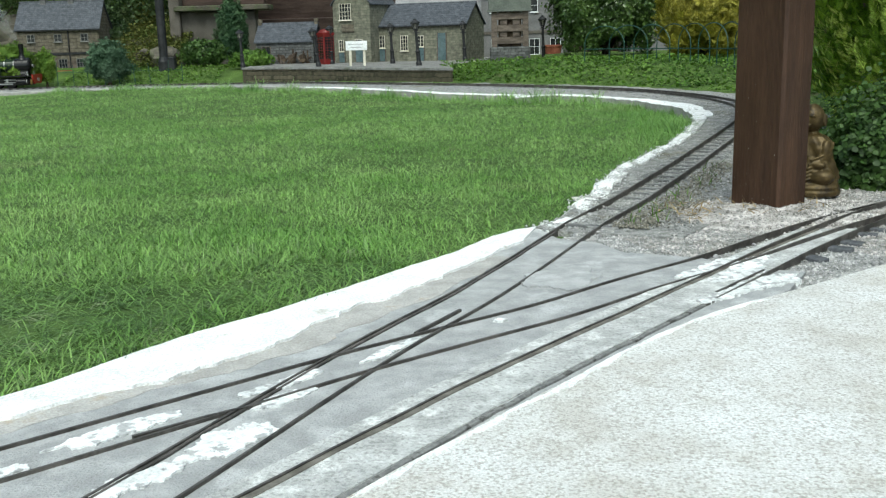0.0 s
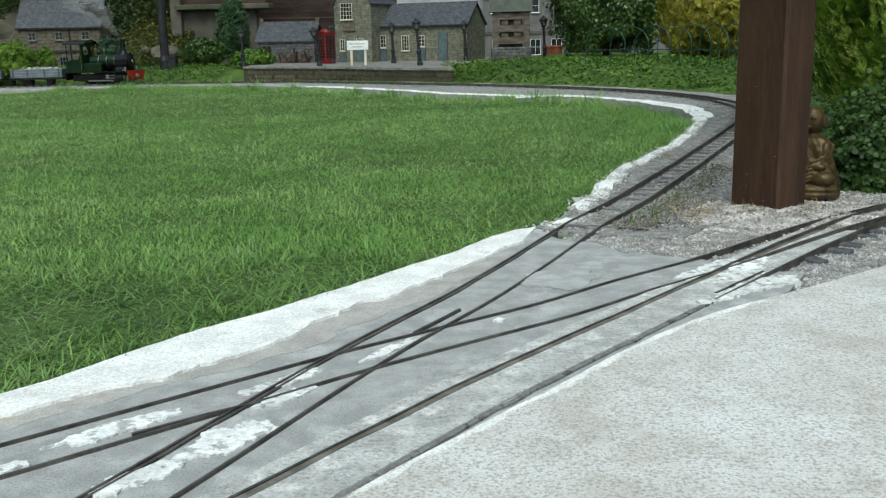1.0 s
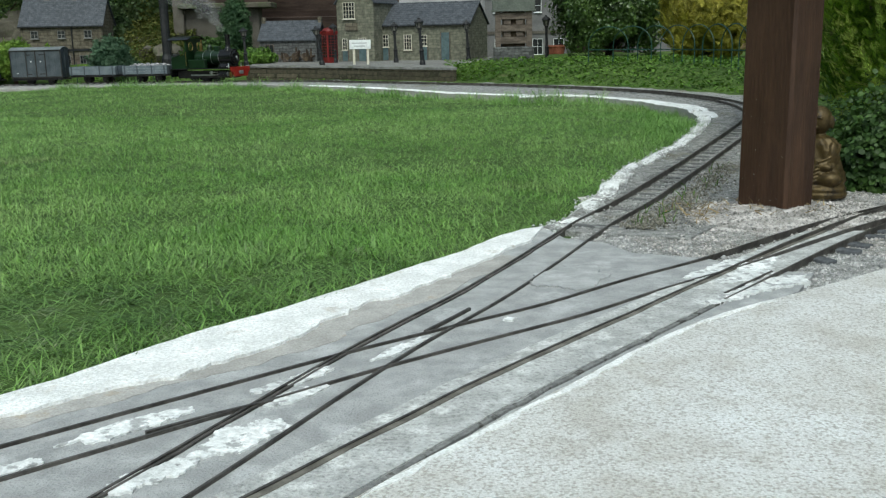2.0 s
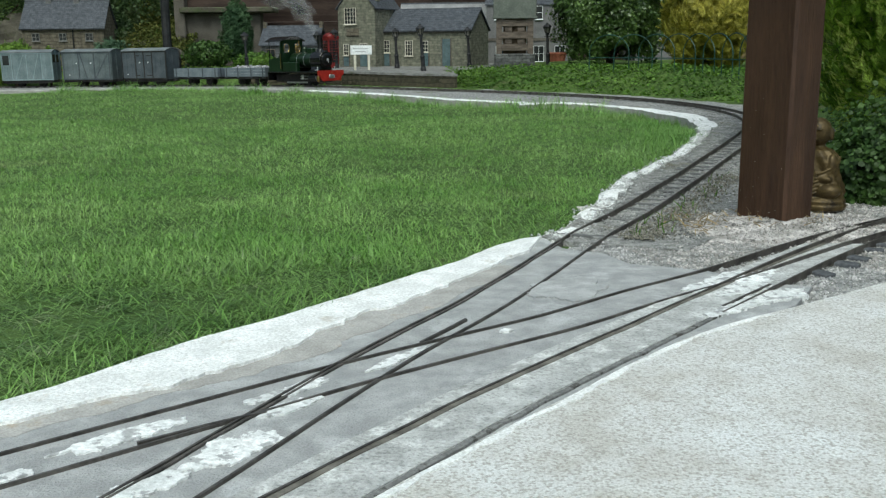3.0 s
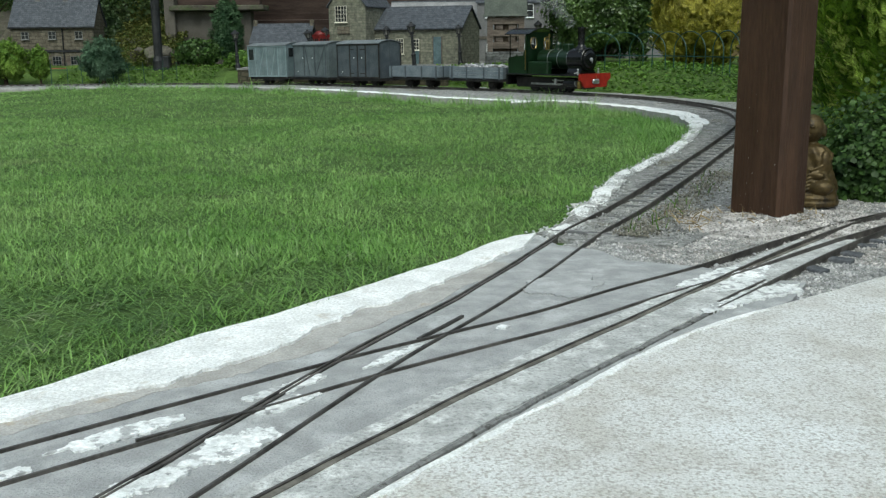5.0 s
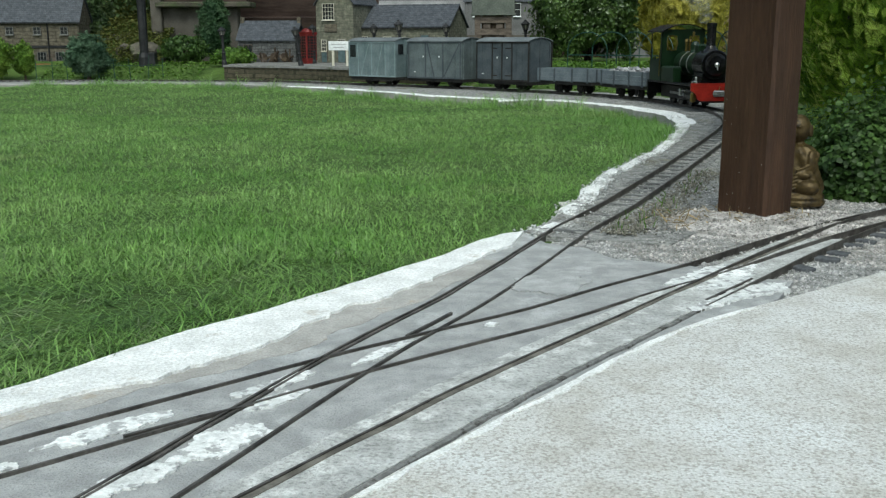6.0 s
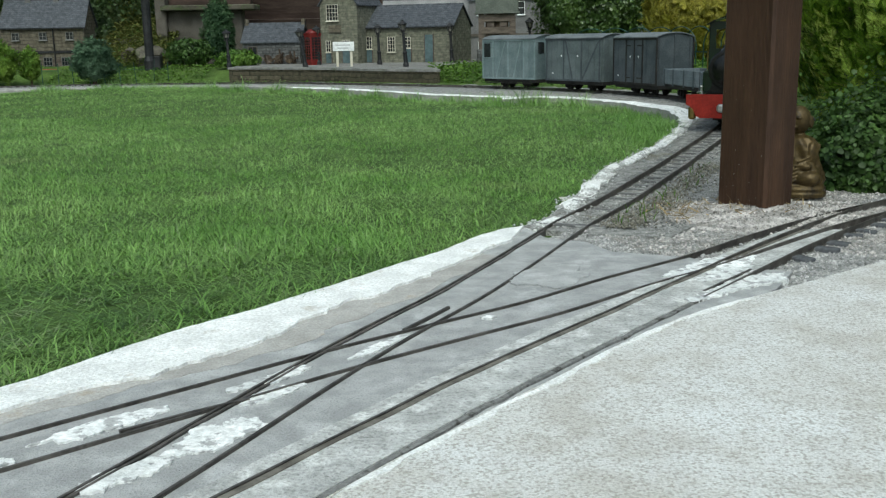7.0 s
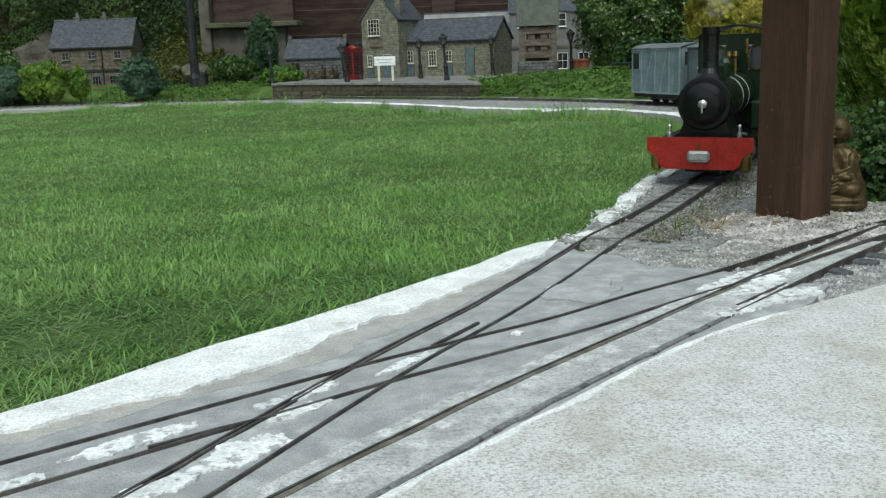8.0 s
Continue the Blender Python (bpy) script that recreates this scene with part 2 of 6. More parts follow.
    blue=material("blue_grey_door_paint", (0.07, 0.11, 0.12), (0.11, 0.16, 0.17), 0.6, 30, 300, 0.2, 0.0005),
    red=material("phone_box_red", (0.12, 0.010, 0.009), (0.18, 0.016, 0.014), 0.45, 30, 300, 0.1, 0.0005),
    beamred=material("buffer_beam_red", (0.245, 0.016, 0.011), (0.33, 0.024, 0.016), 0.35, 40, 300, 0.08, 0.0003),
    glass=material("dark_window_glass", (0.015, 0.018, 0.02), (0.03, 0.034, 0.036), 0.12, 30, 100, 0, spec=0.5),
    terracotta=material("terracotta", (0.24, 0.075, 0.045), (0.34, 0.12, 0.075), 0.8, 30, 300, 0.3, 0.001),
    wagon=material("wagon_grey_blue_paint", (0.125, 0.150, 0.170), (0.175, 0.205, 0.225), 0.6, 25, 300, 0.2, 0.0006),
    vangrey=material("van_dark_grey_paint", (0.092, 0.114, 0.120), (0.128, 0.152, 0.158), 0.6, 25, 300, 0.2, 0.0006),
    vandark=material("van_charcoal_grey_paint", (0.055, 0.068, 0.078), (0.08, 0.094, 0.105), 0.6, 25, 300, 0.2, 0.0006),
    brakegrey=material("brake_van_blue_grey_paint", (0.132, 0.178, 0.188), (0.175, 0.222, 0.232), 0.6, 25, 300, 0.2, 0.0006),
    brakeframe=material("pale_blue_grey_framing", (0.17, 0.225, 0.235), (0.22, 0.28, 0.29), 0.6, 25, 300, 0.2, 0.0006),
    vanroof=material("van_roof_felt", (0.115, 0.13, 0.138), (0.175, 0.195, 0.203), 0.7, 25, 300, 0.4, 0.0008),
    chassis=material("chassis_black", (0.014, 0.013, 0.013), (0.032, 0.03, 0.028), 0.6, 30, 300, 0.2, 0.0005),
    loco=material("loco_green_paint", (0.004, 0.014, 0.005), (0.008, 0.024, 0.009), 0.3, 20, 300, 0.05, 0.0003, spec=0.4),
    black=material("loco_black_paint", (0.004, 0.004, 0.0045), (0.009, 0.009, 0.010), 0.24, 20, 300, 0.03, 0.0003, spec=0.35),
    brass=material("polished_brass", (0.24, 0.165, 0.06), (0.36, 0.26, 0.10), 0.34, 30, 300, 0.05, 0.0003, metal=1.0),
    steel=material("bright_steel", (0.42, 0.42, 0.42), (0.6, 0.6, 0.6), 0.35, 30, 300, 0.1, 0.0003, metal=0.9),
    coal=material("pale_stone_load", (0.30, 0.31, 0.32), (0.46, 0.47, 0.48), 0.9, 40, 300, 0.3, 0.001, islands=True),
    lettering=material("grey_lettering", (0.42, 0.43, 0.44), (0.52, 0.53, 0.54), 0.6, 30, 300, 0, 0.001),
    palestrip=material("pale_track_concrete", (0.46, 0.465, 0.46), (0.63, 0.64, 0.635), 0.85, 50, 600, 0.9, 0.0016, third=(0.80, 0.81, 0.80), third_cut=(0.52, 0.62), third_scale=1.2, speck=(0.19, 0.19, 0.18), speck_scale=480.0),
    plaster=material("fresh_white_plaster", (0.70, 0.72, 0.72), (0.88, 0.89, 0.89), 0.8, 60, 420, 0.9, 0.0012, third=(0.42, 0.425, 0.43), third_cut=(0.52, 0.58), third_scale=2.2),
    frost=material("grimy_lantern_glass", (0.12, 0.115, 0.10), (0.20, 0.19, 0.165), 0.3, 30, 300, 0, 0.001, spec=0.5),
    rock=material("garden_rock", (0.075, 0.068, 0.052), (0.14, 0.128, 0.10), 0.9, 10, 120, 0.7, 0.006, third=(0.07, 0.11, 0.03), third_cut=(0.5, 0.65), third_scale=0.8),
)


def steam_material():
    m = bpy.data.materials.new("thin_steam")
    m.use_nodes = True
    n, l = m.node_tree.nodes, m.node_tree.links
    n.remove(n["Principled BSDF"])
    d, tr, mx = n.new("ShaderNodeBsdfDiffuse"), n.new("ShaderNodeBsdfTransparent"), n.new("ShaderNodeMixShader")
    d.inputs[0].default_value = (0.9, 0.9, 0.9, 1)
    tl, two = n.new("ShaderNodeBsdfTranslucent"), n.new("ShaderNodeMixShader")
    tl.inputs[0].default_value = (0.9, 0.9, 0.9, 1)
    l.new(d.outputs[0], two.inputs[1])
    l.new(tl.outputs[0], two.inputs[2])
    mx.inputs[0].default_value = 0.055
    l.new(tr.outputs[0], mx.inputs[1])
    l.new(two.outputs[0], mx.inputs[2])
    l.new(mx.outputs[0], n["Material Output"].inputs[0])
    return m


M["steam"] = steam_material()


# ---- building helpers ----
def part(name, bm, material_, parent=None, label=""):
    me = bpy.data.meshes.new(name)
    bmesh.ops.recalc_face_normals(bm, faces=bm.faces)
    bm.to_mesh(me)
    bm.free()
    me.materials.append(material_)
    ob = new(name, me)
    if parent:
        ob.parent = parent
    return tagged(ob, label)


def raw(name, verts, faces, material_, parent=None, label="", smooth=False):
    me = bpy.data.meshes.new(name)
    me.from_pydata([tuple(map(float, v)) for v in verts], [], faces)
    me.materials.append(material_)
    if smooth:
        me.polygons.foreach_set("use_smooth", [True] * len(me.polygons))
    ob = new(name, me)
    if parent:
        ob.parent = parent
    return tagged(ob, label)


def thing(name, m=None, label="", category="", group="", kind=""):
    ob = new(name)
    if m is not None:
        ob.matrix_basis = m
    ob.empty_display_size = 0.02
    return tagged(ob, label, category, group, kind)


def box(bm, x0, y0, z0, x1, y1, z1, bevel=0.0):
    r = bmesh.ops.create_cube(bm, size=1.0, matrix=Matrix.LocRotScale(((x0 + x1) / 2, (y0 + y1) / 2, (z0 + z1) / 2), None, (abs(x1 - x0), abs(y1 - y0), abs(z1 - z0))))
    if bevel:
        edges = list({e for v in r["verts"] for e in v.link_edges})
        bmesh.ops.bevel(bm, geom=edges, offset=bevel, segments=1, affect="EDGES")
    return bm


def rod(bm, a, b, r, r2=None, seg=10):
    a, b = Vector(a), Vector(b)
    d = b - a
    m = Matrix.Translation((a + b) / 2) @ d.to_track_quat("Z", "Y").to_matrix().to_4x4()
    bmesh.ops.create_cone(bm, cap_ends=True, segments=seg, radius1=r, radius2=r if r2 is None else r2, depth=d.length, matrix=m)
    return bm


def lathe(bm, profile, seg=16, m=Matrix()):
    """A solid of revolution about z from (radius, height) pairs."""
    rings = []
    for r, z in profile:
        rings.append([bm.verts.new(m @ Vector((max(r, 1e-5) * math.cos(2 * math.pi * i / seg), max(r, 1e-5) * math.sin(2 * math.pi * i / seg), z))) for i in range(seg)])
    for p, q in zip(rings, rings[1:]):
        for i in range(seg):
            bm.faces.new((p[i], p[(i + 1) % seg], q[(i + 1) % seg], q[i]))
    bm.faces.new(rings[0][::-1])
    bm.faces.new(rings[-1])
    return bm


def prism(bm, outline, z0, z1, m=Matrix()):
    """An outline in x, y raised from z0 to z1."""
    lo = [bm.verts.new(m @ Vector((x, y, z0))) for x, y in outline]
    hi = [bm.verts.new(m @ Vector((x, y, z1))) for x, y in outline]
    k = len(outline)
    for i in range(k):
        bm.faces.new((lo[i], lo[(i + 1) % k], hi[(i + 1) % k], hi[i]))
    bm.faces.new(hi)
    bm.faces.new(lo[::-1])
    return bm


def B():
    return bmesh.new()


def curve_points(ctrl, n=16):
    """A smooth line through the given points."""
    p = np.array(ctrl, float)
    q = np.vstack([2 * p[0] - p[1], p, 2 * p[-1] - p[-2]])
    out = []
    for i in range(1, len(q) - 2):
        a, b, c, d = q[i - 1:i + 3]
        for k in range(n):
            u = k / n
            out.append(0.5 * (2 * b + (c - a) * u + (2 * a - 5 * b + 4 * c - d) * u * u + (-a + 3 * b - 3 * c + d) * u ** 3))
    out.append(p[-1])
    return np.array(out)


class Line:
    """A plan line by its length."""
    def __init__(self, ctrl, n=24):
        self.p = curve_points(ctrl, n)
        self.s = np.concatenate([[0], np.cumsum(np.linalg.norm(np.diff(self.p, axis=0), axis=1))])
        self.length = self.s[-1]

    def at(self, s):
        return np.array([np.interp(s, self.s, self.p[:, k]) for k in range(self.p.shape[1])])

    def way(self, s, e=0.006):
        d = self.at(min(s + e, self.length)) - self.at(max(s - e, 0))
        return d[:2] / np.linalg.norm(d[:2])

    def side(self, s, off):
        """The point at s, moved off metres to the left of the way."""
        w, p = self.way(s), self.at(s)
        return np.array([p[0] - w[1] * off, p[1] + w[0] * off])


def strip(points, width, z0, z1, name, material_, parent=None, label=""):
    """A bar swept along plan points (x, y[, z])."""
    v, f = [], []
    p = np.array(points, float)
    d = np.gradient(p[:, :2], axis=0)
    d /= np.linalg.norm(d, axis=1)[:, None]
    for (q, w) in zip(p, d):
        base = q[2] if len(q) > 2 else 0.0
        for sx, z in ((-0.5, z0), (0.5, z0), (0.5, z1), (-0.5, z1)):
            v.append((q[0] - w[1] * width * sx, q[1] + w[0] * width * sx, base + z))
    for i in range(len(p) - 1):
        for k in range(4):
            a, b = i * 4 + k, i * 4 + (k + 1) % 4
            f.append((a, b, b + 4, a + 4))
    f += [(3, 2, 1, 0), tuple(len(v) - 4 + k for k in range(4))]
    return raw(name, v, f, material_, parent, label)


def scatter(name, template, places, material_, parent=None, label="", smooth=False):
    """Many small rigid shapes joined into one mesh. places: 4x4 arrays."""
    tv, tf = template
    tv = np.array(tv, float)
    k = len(tv)
    h = np.hstack([tv, np.ones((k, 1))])
    allv = np.einsum("nij,kj->nki", np.array(places)[:, :3, :], h).reshape(-1, 3)
    n = len(places)
    size = [len(x) for x in tf]
    loops = np.concatenate([np.array(x) for x in tf])
    loops = (loops[None, :] + (np.arange(n) * k)[:, None]).ravel()
    totals = np.tile(size, n)
    starts = np.concatenate([[0], np.cumsum(totals)[:-1]])
    me = bpy.data.meshes.new(name)
    me.vertices.add(len(allv))
    me.vertices.foreach_set("co", allv.ravel())
    me.loops.add(len(loops))
    me.loops.foreach_set("vertex_index", loops.astype(np.int32))
    me.polygons.add(len(totals))
    me.polygons.foreach_set("loop_start", starts.astype(np.int32))
    me.update(calc_edges=True)
    me.materials.append(material_)
    ob = new(name, me)
    if parent:
        ob.parent = parent
    return tagged(ob, label)


rng = np.random.default_rng(7)


def turns(n, tilt=1.0):
    """Random turns, leaning from upright by up to about tilt radians."""
    a, b, c = rng.uniform(0, 2 * np.pi, n), rng.normal(0, tilt, n), rng.uniform(0, 2 * np.pi, n)
    ca, sa, cb, sb, cc, sc = np.cos(a), np.sin(a), np.cos(b), np.sin(b), np.cos(c), np.sin(c)
    z, o = np.zeros(n), np.ones(n)
    ra = np.stack([np.stack([ca, -sa, z], 1), np.stack([sa, ca, z], 1), np.stack([z, z, o], 1)], 1)
    rb = np.stack([np.stack([o, z, z], 1), np.stack([z, cb, -sb], 1), np.stack([z, sb, cb], 1)], 1)
    rc = np.stack([np.stack([cc, -sc, z], 1), np.stack([sc, cc, z], 1), np.stack([z, z, o], 1)], 1)
    return ra @ rb @ rc


def placed(xyz, rot, scale):
    n = len(xyz)
    m = np.zeros((n, 4, 4))
    m[:, :3, :3] = rot * np.asarray(scale).reshape(-1, 1, 1)
    m[:, :3, 3] = xyz
    m[:, 3, 3] = 1
    return m


def inside(x, y, poly):
    r = np.zeros(len(x), bool)
    p = np.array(poly)
    for (x1, y1), (x2, y2) in zip(p, np.roll(p, -1, axis=0)):
        c = (y1 > y) != (y2 > y)
        r ^= c & (x < (x2 - x1) * (y - y1) / (y2 - y1 + 1e-12) + x1)
    return r


LEAF = ([(0, 0, 0), (0.35, 0.45, 0.1), (0, 1, 0.0), (-0.35, 0.45, 0.1)], [(0, 1, 2), (0, 2, 3)])
ROUND_LEAF = ([(0, 0, 0), (0.4, 0.2, 0.1), (0.48, 0.6, 0.12), (0, 1, 0.02), (-0.48, 0.6, 0.12), (-0.4, 0.2, 0.1)], [(0, 1, 2, 3), (0, 3, 4, 5)])


def spray():
    v, f = [], []
    for i in range(7):
        for sgn in (-1, 1):
            y = 0.12 + i * 0.12
            ln = 0.42 * (1 - i / 9)
            k = len(v)
            v += [(0, y - 0.025, 0), (sgn * ln * 0.55, y + ln * 0.36, 0.03), (sgn * ln, y + ln * 0.85, 0), (sgn * ln * 0.40, y + ln * 0.58, -0.02)]
            f.append((k, k + 1, k + 2, k + 3))
    k = len(v)
    v += [(-0.03, 0, 0), (0.03, 0, 0), (0.025, 1.0, 0), (-0.025, 1.0, 0)]
    f.append((k, k + 1, k + 2, k + 3))
    return v, f


SPRAY = spray()
PEBBLE = ([(1, 0, 0), (0.2, 0.8, 0.1), (-0.9, 0.2, -0.1), (-0.1, -0.9, 0.1), (0.1, 0.1, 0.7), (0, 0, -0.6), (0.7, 0.6, 0.3)],
          [(0, 6, 4), (6, 1, 4), (1, 2, 4), (2, 3, 4), (3, 0, 4), (1, 6, 5), (6, 0, 5), (2, 1, 5), (3, 2, 5), (0, 3, 5)])


def blob_points(n, cx, cy, cz, rx, ry, rz, shell=0.75, lumps=0.2, seed=0.0, low=-1.0):
    """Points in the outer shell of an uneven ellipsoid."""
    d = rng.normal(size=(n, 3))
    d /= np.linalg.norm(d, axis=1)[:, None]
    d = d[d[:, 2] > low]
    r = shell + (1 - shell) * rng.random(len(d)) ** 0.6
    r *= np.array([1 + lumps * (noise.noise(Vector(q * 2.2) + Vector((seed, 0, 0))) * 1.4 + 0.6 * noise.noise(Vector(q * 5) + Vector((0, seed, 0)))) for q in d])
    return np.stack([cx + rx * d[:, 0] * r, cy + ry * d[:, 1] * r, cz + rz * d[:, 2] * r], 1), d


def shingled(d, lift=0.4, spread=0.45):
    """Turns that lay leaves over one another, faces outwards along d, tips up (lift > 0) or down."""
    n = len(d)
    z = d + rng.normal(0, spread, (n, 3))
    z /= np.linalg.norm(z, axis=1)[:, None]
    y = np.array((0, 0, lift)) + d * 0.35 + rng.normal(0, spread, (n, 3))
    x = np.cross(y, z)
    x /= np.linalg.norm(x, axis=1)[:, None] + 1e-9
    return np.stack([x, np.cross(z, x), z], 2)


def shrub(name, m, r, h, leaf, leaf_size, material_, n, label, category, seed=1.0, trunk=True, spread=0.7, lumps=0.25, limbs=7, shell=0.55, low=-0.85):
    """A trunk with limbs and a crown of many leaves; m is the foot."""
    t = thing(name, m, label, category)
    bm = B()
    rod(bm, (0, 0, -0.03), (0.0, 0, h * 0.45), r * 0.09 + 0.003, r * 0.05, 7)
    for i in range(limbs):
        a = i * 2.4 + seed
        rod(bm, (0, 0, h * (0.1 + 0.35 * i / limbs)), (r * 0.75 * math.cos(a), r * 0.75 * math.sin(a), h * (0.35 + 0.5 * i / limbs)), r * 0.04 + 0.001, 0.0008, 5)
    part("trunk", bm, M["bark"], t)
    p, d = blob_points(n, 0, 0, h * 0.52, r, r, h * 0.5, shell, lumps, seed, low)
    scatter("crown", leaf, placed(p, shingled(d, 0.6 if leaf is SPRAY else -0.5, spread * 0.75), leaf_size * rng.uniform(0.6, 1.3, len(p))), material_, t)
    return t


# ---- plan lines ----
MAIN = Line([(-3.261, 3.366), (-2.525, 3.671), (-2.028, 3.824), (-1.517, 3.875), (-1.225, 3.818), (-0.906, 3.706), (-0.671, 3.579), (-0.458, 3.409), (-0.262, 3.185), (-0.068, 3.011), (0.101, 2.873), (0.25, 2.73), (0.386, 2.564), (0.498, 2.388), (0.57, 2.172), (0.593, 1.943), (0.564, 1.717), (0.488, 1.497), (0.319, 1.134), (0.209, 0.895), (0.138, 0.76), (0.083, 0.636), (0.042, 0.547), (-0.006, 0.457), (-0.038, 0.39), (-0.073, 0.312), (-0.13, 0.19), (-0.21, 0.02)])
LOOP = Line([(0.80, 1.06), (0.60, 0.94), (0.43, 0.816), (0.343, 0.745), (0.277, 0.683), (0.22, 0.629), (0.149, 0.569), (0.089, 0.512), (0.038, 0.472), (-0.02, 0.426), (-0.068, 0.384),
             (-0.109, 0.348), (-0.144, 0.317), (-0.30, 0.18)])
SIDING = Line([(0.80, 1.12), (0.58, 0.95), (0.42, 0.805), (0.359, 0.745), (0.308, 0.690), (0.241, 0.614), (0.179, 0.542), (0.140, 0.495), (0.1015, 0.450), (0.068, 0.4095), (0.040, 0.375), (0.016, 0.3425), (-0.001, 0.320), (-0.02, 0.294), (-0.07, 0.226), (-0.2, 0.05)])
KERB_FAR = [(-3.156, 3.104), (-2.083, 3.514), (-1.387, 3.579), (-1.058, 3.526), (-0.87, 3.439), (-0.671, 3.291), (-0.468, 3.065), (-0.29, 2.882), (-0.12, 2.685), (0.034, 2.473), (0.172, 2.348), (0.198, 2.272), (0.289, 2.301), (0.405, 2.123), (0.47, 1.864), (0.454, 1.658), (0.41, 1.501), (0.335, 1.304), (0.23, 1.101), (0.17, 0.922), (0.129, 0.809), (0.099, 0.756)]
KERB_NEAR = [(0.099, 0.756), (0.0718, 0.7352), (0.0326, 0.6724), (-0.0065, 0.6155), (-0.0405, 0.5685), (-0.0845, 0.5135), (-0.1215, 0.4665), (-0.1515, 0.4215), (-0.1785, 0.3865), (-0.2555, 0.2955), (-0.4755, 0.0555)]
GAUGE = 0.031
NEAR_S = float(MAIN.s[np.argmin(np.linalg.norm(MAIN.p - np.array((0.124, 0.735)), axis=1))])


def rail_height(s):
    """Top of the rails along the main line: level on the slab, a little higher round the far curve."""
    return float(np.interp(s, (1.3, 2.1, 2.5, 3.0, 3.4, 5.1, 5.4, 5.75), (-0.0037, 0.0006, 0.0050, 0.0125, 0.0170, 0.0166, 0.0135, 0.0052)))


# ---- ground ----
def ground_sheet():
    bm = B()
    bmesh.ops.create_grid(bm, x_segments=2, y_segments=2, size=400)
    bmesh.ops.translate(bm, vec=(0, 0, -0.06), verts=bm.verts)
    tagged(part("ground", bm, M["soil"]), "bare dark garden soil under everything", "ground", kind="structure")


EDGE = [tuple(q) for q in np.vstack([curve_points(KERB_FAR, 6), curve_points(KERB_NEAR, 6)[1:]])]
LAWN = EDGE + [(-0.9, -0.35), (-4.5, -0.35), (-4.5, 2.2)]


def lawn_z(x, y):
    d = np.clip((y - 0.7) / 1.5, 0, 1)
    right = np.clip((x - 0.37) / 0.09, 0, 1)
    left = np.clip((-0.8 - x) / 0.8, 0, 1)
    return -0.006 - 0.008 * d * right - 0.002 * d * (1 - right) + 0.005 * d - 0.012 * left * d + 0.003 * np.sin(x * 5 + 1) * np.sin(y * 4)


def lawn():
    bm = B()
    nx, ny = 120, 100
    xs, ys = np.linspace(-4.5, 0.6, nx), np.linspace(-0.35, 3.85, ny)
    gx, gy = np.meshgrid(xs, ys)
    z = lawn_z(gx, gy)
    v = np.stack([gx.ravel(), gy.ravel(), z.ravel()], 1)
    cx, cy = (gx[:-1, :-1] + gx[1:, 1:]) / 2, (gy[:-1, :-1] + gy[1:, 1:]) / 2
    grow = inside(cx.ravel(), cy.ravel(), LAWN)
    for ox, oy in ((0.05, 0), (-0.05, 0), (0, 0.04), (0, -0.04)):
        grow |= inside(cx.ravel() + ox, cy.ravel() + oy, LAWN)
    f = [(j * nx + i, j * nx + i + 1, (j + 1) * nx + i + 1, (j + 1) * nx + i) for j in range(ny - 1) for i in range(nx - 1) if grow[j * (nx - 1) + i]]
    bm.free()
    tagged(raw("lawn", v, f, M["lawn"], smooth=True), "short green garden lawn", "lawn", kind="structure")


